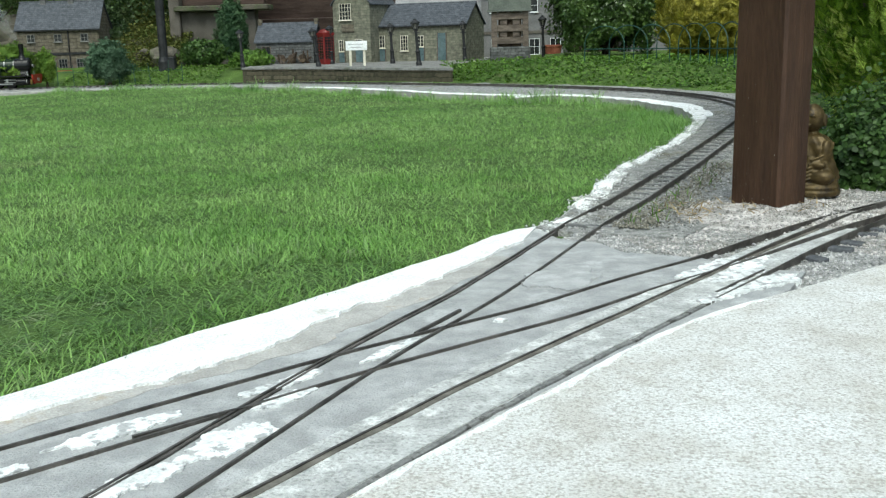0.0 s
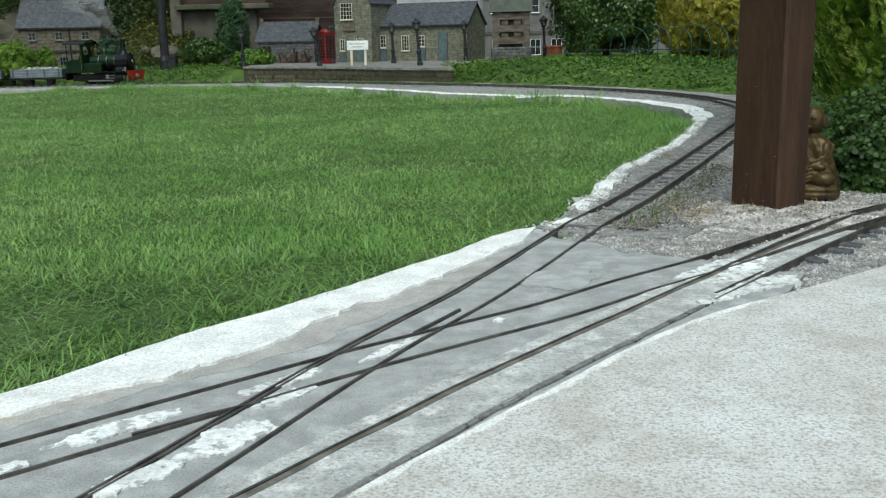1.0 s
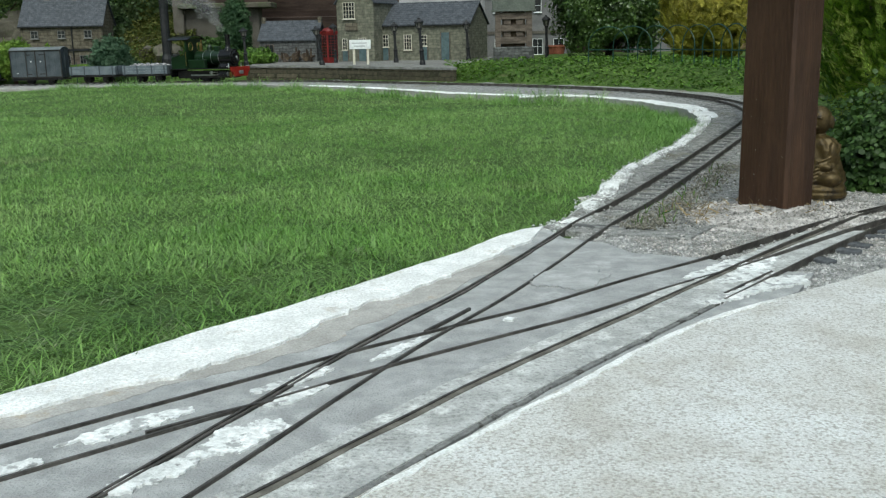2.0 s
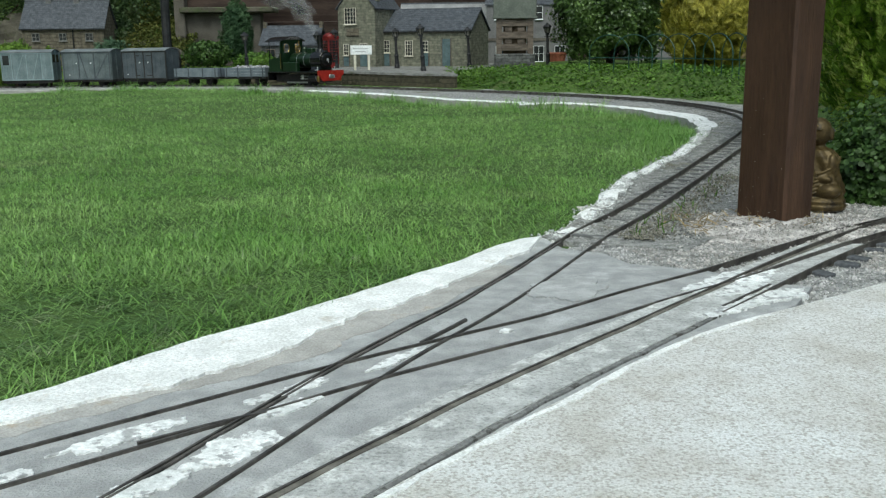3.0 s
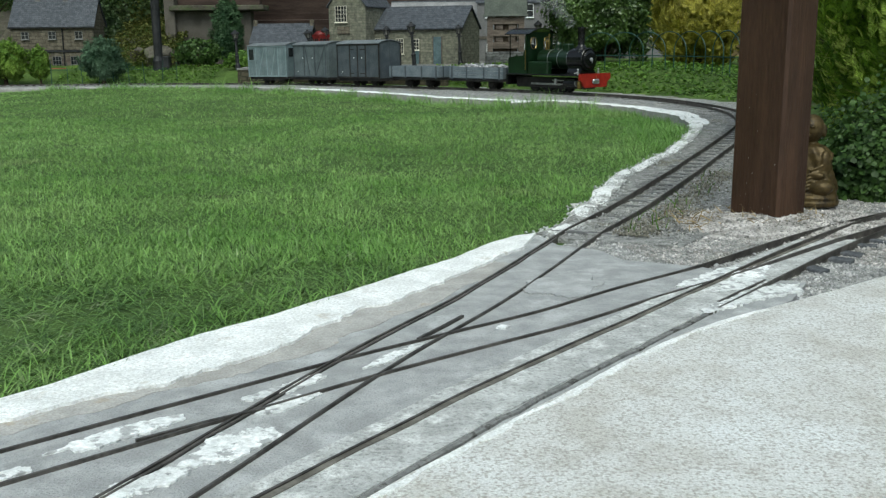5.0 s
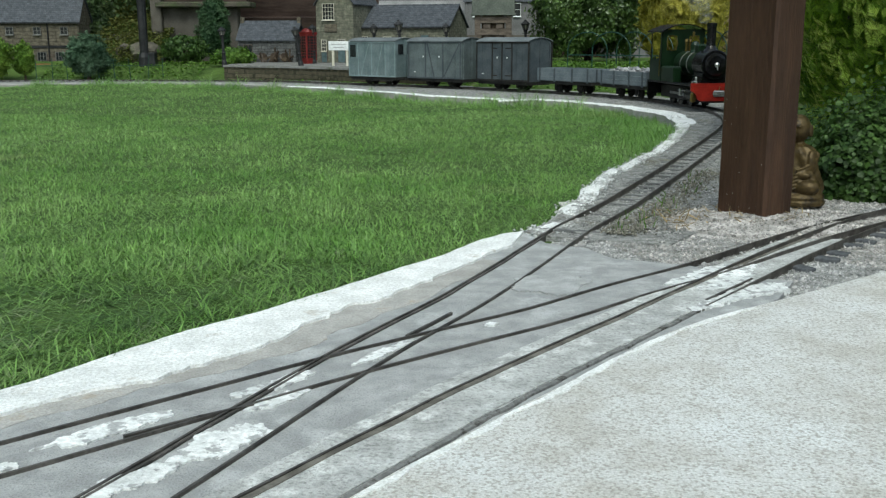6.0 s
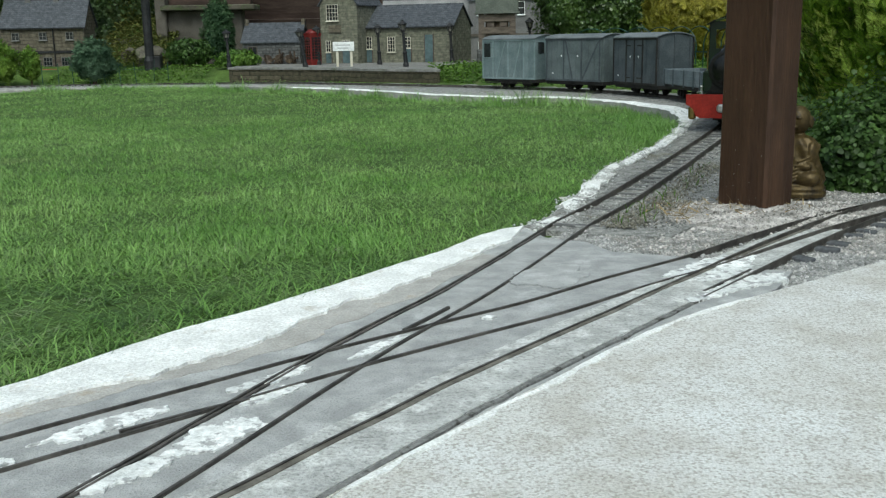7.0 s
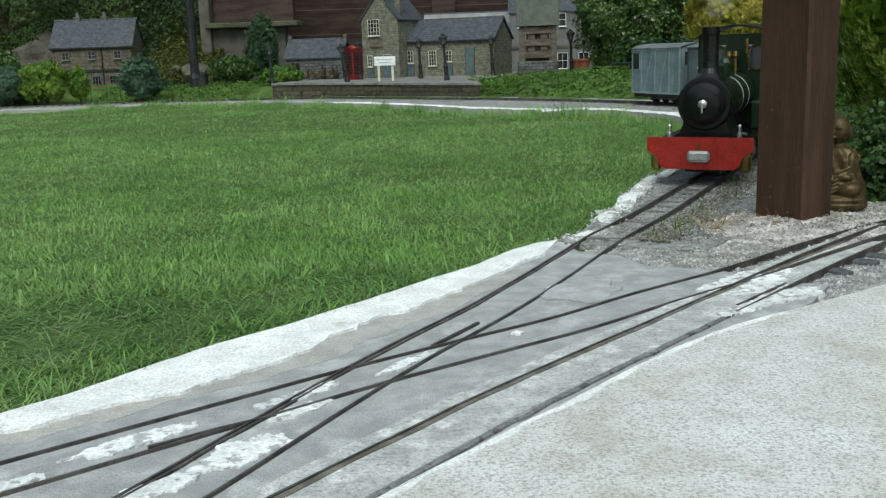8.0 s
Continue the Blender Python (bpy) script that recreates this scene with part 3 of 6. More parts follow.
def grass():
    """Three stretches of lawn, thinner further off, each blade bent once."""
    blade = ([(-0.5, 0, 0), (0.5, 0, 0), (-0.42, 0.12, 0.55), (0.42, 0.12, 0.55), (0.0, 0.42, 1.0)], [(0, 1, 3, 2), (2, 3, 4)])
    mats, coarse = [], []
    edge = np.array(EDGE)
    for x0, x1, y0, y1, n, w, ln in ((-0.75, 0.25, 0.22, 1.15, 230000, 0.0007, 0.0105), (-1.5, 0.55, 1.15, 2.1, 250000, 0.0008, 0.0090), (-2.9, 0.55, 2.1, 3.75, 230000, 0.0011, 0.0090),
                                     (-4.0, -0.75, 0.2, 2.1, 25000, 0.003, 0.012), (-0.64, 0.0, 0.22, 0.80, 100000, 0.00085, 0.0105)):
        x, y = rng.uniform(x0, x1, n), rng.uniform(y0, y1, n)
        k = inside(x, y, LAWN)
        if y0 < 0.5:
            k &= rng.random(n) > 0.35 * np.clip((0.74 - y) / 0.2, 0, 1)
        x, y = x[k], y[k]
        # where the edge is not mown close the blades stand longer
        near_edge = np.min(np.hypot(x[:, None] - edge[None, ::4, 0], y[:, None] - edge[None, ::4, 1]), axis=1)
        tuft = np.array([noise.noise(Vector((a * 6, b * 6, 0))) for a, b in zip(x, y)])
        verge = np.clip(1 - near_edge / 0.12, 0, 1) * (0.65 + 0.7 * np.clip(tuft + 0.3, 0, 1)) * np.clip((y - 1.15) / 0.4, 0, 1)
        longer = 1 + (4.2 - 2.2 * np.clip((x - 0.38) / 0.06, 0, 1)) * verge + 0.3 * tuft
        rough = np.clip((0.74 - y) / 0.2, 0, 1) * (0.6 + 0.6 * (tuft > 0))
        longer = longer + 0.75 * rough
        m = np.zeros((len(x), 4, 4))
        sc = np.stack([w * rng.uniform(0.6, 1.4, len(x)), ln * rng.uniform(0.5, 1.3, len(x)) * longer, ln * rng.uniform(0.55, 1.3, len(x)) * longer], 1)
        spin = rng.uniform(0, 2 * np.pi, len(x))
        c, s, o, z = np.cos(spin), np.sin(spin), np.ones(len(x)), np.zeros(len(x))
        rz = np.stack([np.stack([c, -s, z], 1), np.stack([s, c, z], 1), np.stack([z, z, o], 1)], 1)
        tilt = (rng.uniform(0.35, 1.6, len(x)) + 0.25 * (tuft > 0.15) + 0.35 * rough) * (1 - 0.7 * verge)
        ct, st = np.cos(-tilt), np.sin(-tilt)
        rx = np.stack([np.stack([o, z, z], 1), np.stack([z, ct, -st], 1), np.stack([z, st, ct], 1)], 1)
        m[:, :3, :3] = (rz @ rx) * sc[:, None, :]
        m[:, 0, 3], m[:, 1, 3], m[:, 2, 3], m[:, 3, 3] = x, y, lawn_z(x, y) - 0.001, 1
        # blades take the darker coarse material more often towards the near corner
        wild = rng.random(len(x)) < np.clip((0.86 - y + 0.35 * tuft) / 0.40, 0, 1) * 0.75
        mats.append(m[~wild])
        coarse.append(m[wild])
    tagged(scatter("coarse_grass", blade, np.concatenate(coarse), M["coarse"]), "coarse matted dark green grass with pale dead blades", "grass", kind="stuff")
    tagged(scatter("grass", blade, np.concatenate(mats), M["grass"]), "short green lawn grass, longer along the kerb", "grass", kind="stuff")


# ---- slab, apron and kerbs ----
BORDER = [(0.211, 0.5225), (0.188, 0.507), (0.151, 0.474), (0.113, 0.432), (0.08, 0.391), (0.052, 0.358), (0.028, 0.328), (-0.005, 0.287), (-0.06, 0.213), (-0.22, 0.0)]


def ragged(points, amp, freq, seed):
    p = curve_points(points, 14)
    d = np.gradient(p, axis=0)
    d /= np.linalg.norm(d, axis=1)[:, None]
    off = np.array([amp * (noise.noise(Vector((q[0] * freq, q[1] * freq, seed))) + 0.5 * noise.noise(Vector((q[0] * freq * 4, q[1] * freq * 4, seed)))) for q in p])
    return [(q[0] - w[1] * o, q[1] + w[0] * o) for q, w, o in zip(p, d, off)]


def slabs():
    near = [tuple(q) for q in curve_points(KERB_NEAR, 6)]
    bm = prism(B(), near + [(-0.3, -0.1)] + [tuple(q) for q in curve_points(BORDER, 6)][::-1] + [(0.236, 0.545), (0.262, 0.590), (0.226, 0.604), (0.205, 0.636), (0.154, 0.660), (0.142, 0.693), (0.112, 0.715)], -0.04, 0.0)
    tagged(part("track_slab", bm, M["concrete"]), "grey concrete track slab with pale cement patches", "concrete slab", kind="structure")
    bm = prism(B(), [tuple(q) for q in curve_points(BORDER, 6)] + [(-0.3, -0.1), (-0.6, -2.5), (3.0, -2.5), (3.0, 1.35), (0.75, 0.86), (0.42, 0.675), (0.309, 0.594), (0.240, 0.543)], -0.04, 0.001)
    tagged(part("patio_apron", bm, M["apron"]), "pale rough cream concrete patio apron", "patio", kind="structure")
    # white cement kerb with a ragged inner edge beside a brown stained band
    inner = ragged([(0.085, 0.715), (0.062, 0.664), (0.029, 0.606), (-0.007, 0.55), (-0.033, 0.522), (-0.058, 0.472), (-0.079, 0.439), (-0.106, 0.411), (-0.14, 0.383), (-0.169, 0.361), (-0.25, 0.28), (-0.46, 0.05)], 0.009, 28, 3.1)
    outer = ragged(KERB_NEAR, 0.003, 20, 9.0)
    tagged(part("kerb", prism(B(), outer + inner[::-1], -0.03, 0.0020), M["white"]), "white cement kerb along the lawn", "kerb", kind="structure")
    band = ragged([(0.105, 0.70), (0.075, 0.65), (0.028, 0.573), (-0.03, 0.478), (-0.062, 0.435), (-0.11, 0.392), (-0.16, 0.35), (-0.3, 0.22), (-0.42, 0.1)], 0.008, 34, 5.0)
    tagged(part("stained_band", prism(B(), ragged(KERB_NEAR[2:], 0.002, 20, 9.0) + band[14:][::-1], -0.02, 0.0003), M["brown"]), "brown stained concrete band inside the kerb", "concrete slab", kind="structure")
    # the siding's strip is cast in a paler mix
    a = [tuple(SIDING.side(t, 0.0125)) for t in np.linspace(0.60, SIDING.length - 0.05, 40)]
    b = [tuple(SIDING.side(t, -0.026)) for t in np.linspace(0.63, SIDING.length - 0.05, 40)]
    tagged(part("pale_strip", prism(B(), a + b[::-1], -0.01, 0.0007), M["palestrip"]), "pale concrete strip under the siding track", "concrete slab", kind="structure")
    # a paler band between slab and apron
    lip = ragged([(x + 0.001, y - 0.001) for x, y in BORDER], 0.0015, 60, 2.0) + ragged([(x + 0.0034, y - 0.0029) for x, y in BORDER], 0.003, 45, 6.0)[::-1]
    tagged(part("joint_lip", prism(B(), lip, -0.01, 0.0016), M["white"]), "white mortar band between slab and apron", "joint", kind="structure")


def patch(x, y, rx, ry, turn, seed, m, z=0.0016):
    """A thin smear of cement with a broken outline."""
    out = []
    c, s = math.cos(turn), math.sin(turn)
    for i in range(160):
        a = i * 2 * math.pi / 160
        px, py = rx * math.cos(a), ry * math.sin(a)
        q = Vector((px, py, seed))
        r = 1 + 0.35 * noise.noise(Vector((math.cos(a), math.sin(a), seed)) * 1.7)
        e = min(ry, 0.008) * (0.45 * noise.noise(q * 130) + 0.30 * noise.noise(q * 330) + 0.16 * noise.noise(q * 800))
        nx, ny = math.cos(a) / rx, math.sin(a) / ry
        ln = math.hypot(nx, ny)
        px, py = px * r + e * nx / ln, py * r + e * ny / ln
        out.append((x + px * c - py * s, y + px * s + py * c))
    tagged(part("cement_patch", prism(B(), out, -0.004, z), M["plaster" if m == "white" else m]), "thin white cement patch on the grey slab" if m == "white" else "grey mortar smear on the slab", "cement patch", group="cement patches", kind="structure")


def far_bed():
    """Ballasted shelf from the lawn kerb out past the main line, with its white lip."""
    inner, c = Line(KERB_FAR, 12), MAIN
    n, rows = 220, 7
    v, f = [], []
    for i in range(n):
        u = i / (n - 1)
        a = inner.at(u * inner.length)
        j = int(np.argmin(np.linalg.norm(c.p - a, axis=1)))
        s = c.s[j]
        s = min(s, NEAR_S)
        o = c.side(s, 0.085 + 0.06 * min(1, max(0, (NEAR_S - s) / 0.6)))
        zt = rail_height(s) - 0.006
        for k in range(rows):
            q = a + (o - a) * k / (rows - 1)
            wob = 0.002 * noise.noise(Vector((q[0] * 25, q[1] * 25, 2)))
            v.append((q[0], q[1], zt + wob + (0.002 if k == 0 else 0)))
        v.append((a[0], a[1], -0.05))
        v.append((o[0], o[1], -0.05))
    k = rows + 2
    for i in range(n - 1):
        for r in range(rows - 1):
            f.append((i * k + r, i * k + r + 1, (i + 1) * k + r + 1, (i + 1) * k + r))
        f.append((i * k, (i + 1) * k, (i + 1) * k + rows, i * k + rows))
        f.append((i * k + rows - 1, i * k + rows + 1, (i + 1) * k + rows + 1, (i + 1) * k + rows - 1))
    for i in (0, n - 1):
        f.append(tuple(i * k + r for r in range(rows)) + (i * k + rows + 1, i * k + rows))
    tagged(raw("far_trackbed", v, f, M["ballast"], smooth=False), "grey ballasted trackbed round the lawn", "trackbed", kind="structure")
    # the lip
    e = ragged(KERB_FAR, 0.007, 22, 1.0)
    v, f = [], []
    p = np.array(e)
    d = np.gradient(p, axis=0)
    d /= np.linalg.norm(d, axis=1)[:, None]
    for q, t in zip(p, d):
        s = min(c.s[int(np.argmin(np.linalg.norm(c.p - q, axis=1)))], NEAR_S)
        wd = (0.012 if q[1] < 1.5 else 0.018) + (0.007 if q[1] < 1.5 else 0.014) * noise.noise(Vector((q[0] * 6, q[1] * 6, 8)))
        if 1.6 < q[1] < 2.15:
            wd += 0.016 * math.sin((q[1] - 1.6) / 0.55 * math.pi)
        z = rail_height(s) - 0.0015 - 0.003 * max(0, 1 - (q[1] - 0.75) / 0.3) + 0.0018 * noise.noise(Vector((q[0] * 30, q[1] * 30, 4))) + 0.0016 * noise.noise(Vector((q[0] * 110, q[1] * 110, 4)))
        a, b = (q[0] + t[1] * 0.006, q[1] - t[0] * 0.006), (q[0] - t[1] * wd, q[1] + t[0] * wd)
        v += [(a[0], a[1], -0.05), (a[0], a[1], z - 0.003), (a[0] - t[1] * 0.006, a[1] + t[0] * 0.006, z), (b[0], b[1], z - 0.001), (b[0], b[1], -0.03)]
    for i in range(len(p) - 1):
        for r in range(4):
            f.append((i * 5 + r, i * 5 + r + 1, (i + 1) * 5 + r + 1, (i + 1) * 5 + r))
    cut = int(np.argmin(np.abs(p[:, 0] + 0.42) + 9 * (p[:, 1] < 2.6)))
    f.append(tuple(len(v) - 1 - r for r in range(5)))
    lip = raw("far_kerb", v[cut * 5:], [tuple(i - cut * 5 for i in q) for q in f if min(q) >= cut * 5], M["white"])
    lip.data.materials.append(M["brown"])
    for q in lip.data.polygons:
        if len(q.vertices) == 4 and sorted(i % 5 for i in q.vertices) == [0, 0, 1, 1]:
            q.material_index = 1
    tagged(lip, "rough white cement lip above the lawn", "kerb", kind="structure")
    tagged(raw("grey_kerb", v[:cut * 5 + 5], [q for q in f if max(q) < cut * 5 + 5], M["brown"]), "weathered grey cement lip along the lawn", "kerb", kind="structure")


def gravel_bed():
    out = [(0.112, 0.713), (0.142, 0.692), (0.154, 0.659), (0.205, 0.635), (0.226, 0.603), (0.262, 0.589), (0.240, 0.548), (0.309, 0.593), (0.42, 0.674), (0.75, 0.859), (1.6, 1.1), (1.6, 1.5), (0.72, 1.6), (0.45, 1.25), (0.25, 0.93)]
    tagged(part("gravel_bed", prism(B(), out, -0.04, -0.002), M["ballast"]), "grey gravel bed beside the slab", "gravel bed", kind="structure")
    n = 80000
    x, y = rng.uniform(0.1, 0.66, n), rng.uniform(0.53, 1.08, n)
    k = inside(x, y, out)
    x, y = x[k], y[k]
    pale = (np.hypot((x - 0.33) / 0.19, (y - 0.79) / 0.13) < 1 + 0.3 * np.sin(x * 40)) | ((x > 0.37) & (y > x * 0.62 + 0.60))
    r = np.hypot((x - 0.34) / 0.19, (y - 0.815) / 0.12)
    mound = np.where(np.maximum(np.abs((x - 0.34) / 0.19), np.abs((y - 0.815) / 0.12)) < 1, -0.004 + 0.010 * np.exp(-((x - 0.31) / 0.06) ** 2 - ((y - 0.80) / 0.05) ** 2) + 0.0035 * np.clip(1 - r, 0, 1), -0.004)
    mound = np.maximum(mound, -0.002)
    size = rng.uniform(0.0004, 0.0012, len(x)) * np.where(rng.random(len(x)) < 0.06, 2.6, 1)
    m = placed(np.stack([x, y, mound + rng.uniform(-0.0003, 0.0006, len(x))], 1), turns(len(x), 1.0), size)
    tagged(scatter("gravel", PEBBLE, m[~pale], M["stone"]), "grey angular gravel between the tracks", "gravel", kind="stuff")
    tagged(scatter("pale_gravel", PEBBLE, m[pale], M["pale_stone"]), "pale gravel heaped round the post foot", "gravel", kind="stuff")
    # mound under the pale gravel
    bm = B()
    bmesh.ops.create_grid(bm, x_segments=24, y_segments=20, size=1.0)
    for w in bm.verts:
        x, y = 0.34 + w.co.x * 0.19, 0.815 + w.co.y * 0.12
        r = math.hypot(w.co.x, w.co.y)
        w.co = Vector((x, y, -0.004 + 0.010 * math.exp(-((x - 0.31) / 0.06) ** 2 - ((y - 0.80) / 0.05) ** 2) + 0.0035 * max(0, 1 - r) + 0.001 * noise.noise(Vector((x * 60, y * 60, 0)))))
    tagged(part("gravel_mound", bm, M["pale_stone"]), "pale sandy mound round the post foot", "gravel", kind="structure")


def track_weeds():
    """Mossy soil and thin weeds in the gravel along the outer rail."""
    n = 1500
    s, off = NEAR_S - 0.03 - 0.42 * rng.random(n) ** 1.4, rng.normal(0.041, 0.010, n)
    p = np.array([(*MAIN.side(a, o), 0.0008) for a, o in zip(s, off)])
    p[:, 2] += 0.002 * rng.random(n)
    p = p[off > 0.022]
    tagged(scatter("soil_crumbs", PEBBLE, placed(p, turns(len(p), 1), rng.uniform(0.0006, 0.0018, len(p))), M["crumb"]), "mossy brown soil crumbs in the gravel", "soil", kind="stuff")
    q = p[rng.random(len(p)) < 0.06]
    blade = ([(-0.05, 0, 0), (0.05, 0, 0), (-0.04, 0.2, 0.5), (0.04, 0.2, 0.5), (0, 0.6, 0.9)], [(0, 1, 3, 2), (2, 3, 4)])
    tagged(scatter("track_weeds", blade, placed(q, turns(len(q), 0.5), rng.uniform(0.005, 0.013, len(q))), M["bankleaf"]), "thin green weeds beside the rail", "weeds", kind="stuff")


def far_ballast():
    s = rng.uniform(0.6, NEAR_S - 0.01, 34000)
    s = np.where(rng.random(len(s)) < 0.55, rng.uniform(NEAR_S - 1.3, NEAR_S - 0.02, len(s)), s)
    pts = []
    for a in s:
        q = MAIN.side(a, rng.uniform(-0.085, 0.085))
        pts.append((q[0], q[1], rail_height(a) - 0.0058))
    pts = np.array(pts)
    pts = pts[~inside(pts[:, 0] - 0.012, pts[:, 1], LAWN)]
    tagged(scatter("ballast_stones", PEBBLE, placed(pts, turns(len(pts), 1.0), rng.uniform(0.0005, 0.0015, len(pts))), M["chip"]), "grey ballast chippings along the main line", "ballast", kind="stuff")


def kerb_crumbs():
    e = np.array(ragged(KERB_FAR, 0.007, 22, 1.0))
    k = rng.integers(0, len(e) - 1, 3000)
    k = np.where(rng.random(3000) < 0.6, rng.integers(int(len(e) * 0.72), len(e) - 1, 3000), k)
    u = rng.random(3000)[:, None]
    p = e[k] * (1 - u) + e[k + 1] * u + rng.normal(0, 0.006, (3000, 2)) + np.array((0.008, 0.004))
    z = [rail_height(min(MAIN.s[int(np.argmin(np.hypot(*(MAIN.p - q).T)))], NEAR_S)) - 0.0025 - 0.003 * max(0, 1 - (q[1] - 0.75) / 0.3) for q in p]
    tagged(scatter("kerb_crumbs", PEBBLE, placed(np.column_stack([p, z]), turns(3000, 1.0), rng.uniform(0.0006, 0.0022, 3000)), M["palestrip"]), "crumbling white cement rubble on the kerb", "rubble", kind="stuff")


def track(name, line, s0, s1, label, sleepers, zfun, sunk=1e9, wood="sleeper", drop=0.0020, stub=False):
    t = thing(name, None, label, "railway track")
    ss = np.linspace(s0, s1, max(12, int((s1 - s0) / 0.02)))
    for sg in (-1, 1):
        pts = [(*line.side(a, sg * GAUGE / 2), zfun(a)) for a in ss if sg < 0 or a < sunk]
        strip(pts, 0.0014, -0.0075, 0.0, "rail", M["rail"], t)
        pts = [q for q in pts if q[2] > 0.0026]
        if len(pts) > 3:
            strip(pts, 0.0036, -0.0060, -0.0046, "rail_foot", M["rail"], t)
    k = 0
    bm = box(B(), -0.034 if stub else -0.031, -0.0048, -0.004, -0.0175 if stub else 0.031, 0.0048, 0.0, 0.0006)
    me = None
    for a in sleepers:
        if me is None:
            ob = part("sleeper", bm, M[wood], t)
            me = ob.data
        else:
            ob = new("sleeper", me)
            ob.parent = t
        w, q = line.way(a), line.at(a)
        ob.matrix_basis = Matrix.LocRotScale((q[0], q[1], (0.0002 if stub else zfun(a) - (0.0052 if zfun(a) > 0.0026 else drop)) + 0.0008 * rng.random()), Euler((0, 0, math.atan2(w[1], w[0]) - math.pi / 2 + rng.normal(0, 0.16 if stub else 0.04))), Vector((rng.uniform(0.82, 1.02), rng.uniform(0.7, 1.2), 1)) if stub else None)
    if me is None:
        bm.free()
    return t


def check_rail(ctrl, label="short dark check rail set in the slab"):
    p = [(*q, 0.0011) for q in curve_points(ctrl, 10)]
    t = thing("check_rail", None, label, "rail", group="check rails")
    strip(p, 0.0018, -0.007, 0.0006, "bar", M["rail"], t)


def tracks():
    level = lambda s: 0.0015
    track("main_line_track", MAIN, 0.3, MAIN.length - 0.05, "narrow gauge steel track curving round the lawn", np.arange(0.6, NEAR_S - 0.005, 0.030), lambda s: 0.0015 + (rail_height(s) - 0.0015) * min(1, max(0, (NEAR_S + 0.02 - s) / 0.25)))
    proud = lambda line: (lambda s: 0.0015 + 0.0020 * min(1, max(0, (line.at(s)[0] - 0.19) / 0.09)))
    track("loop_track", LOOP, 0.0, LOOP.length, "narrow gauge steel track crossing the slab", [], proud(LOOP))
    sunk = float(SIDING.s[np.argmin(np.abs(SIDING.p[:, 0] - 0.165))])
    clear = float(SIDING.s[np.argmin(np.abs(SIDING.p[:, 0] - 0.262))])
    track("siding_track", SIDING, 0.0, SIDING.length, "narrow gauge steel track along the slab's edge", np.arange(0.05, clear, 0.030), proud(SIDING), sunk, "darkslate", 0.0010, True)
    check_rail([(0.033, 0.514), (0.022, 0.494), (0.008, 0.470)])
    check_rail([(-0.103, 0.337), (-0.08, 0.355), (-0.057, 0.371)])
    tip = float(SIDING.s[np.argmin(np.abs(SIDING.p[:, 0] - 0.228))])
    check_rail([tuple(SIDING.side(tip + d, GAUGE / 2 - 0.0055)) for d in (0.0, 0.025, 0.05, 0.07)])
    # mortar strip over the buried rail; its dark grey also stands for shadow
    ss = np.linspace(sunk - 0.05, SIDING.length - 0.05, 60)
    p = [tuple(SIDING.side(s, GAUGE / 2 + 0.0022 * noise.noise(Vector((s * 55, 5, 0))))) for s in ss]
    tagged(strip(p, 0.0026, -0.01, 0.0012, "buried_rail_groove", M["groove"]), "grey mortar-filled groove over a buried rail, shadow coloured in", "groove", kind="structure")
    # dark strips beside the rails, a hair above the slab
    for line, side, a, b in ((SIDING, -GAUGE / 2 + 0.0021, 0.62, 1.30), (MAIN, -GAUGE / 2 + 0.0022, NEAR_S, MAIN.length - 0.1)):
        b = min(b, line.length - 0.02)
        ss = np.linspace(a, b, 50)
        p = [tuple(line.side(s, side + 0.0012 * noise.noise(Vector((s * 30, side * 100, 0))))) for s in ss]
        # the siding's brown strip is added to stand for its rail's side
        tagged(strip(p, 0.0030 if line is SIDING else 0.0016, -0.01, 0.0011, "flangeway", M["rusty"] if line is SIDING else M["joint"]), "dark strip beside the rail", "groove", group="grooves", kind="structure")


# ---- bank behind the line ----
def bank_height(x, y):
    """Planted ground outside the line, rising from it."""
    d = np.hypot(MAIN.p[:, 0] - x, MAIN.p[:, 1] - y)
    j = int(np.argmin(d))
    w = MAIN.way(MAIN.s[j])
    out = w[0] * (y - MAIN.p[j, 1]) - w[1] * (x - MAIN.p[j, 0])
    if out < 0.05:
        return -0.04
    u = min(max((out - 0.11) / 0.35, 0), 1)
    h = rail_height(MAIN.s[j]) - 0.007 + 0.056 * u * u * (3 - 2 * u)
    h += 0.010 * noise.noise(Vector((x * 4, y * 4, 1))) * min(1, u * 2)
    if -0.9 < x < 0.36 and y > 3.4:
        h = min(h, 0.045)
    if y < 1.6:
        h -= 0.05 * (1.6 - y) / 0.3
    return h


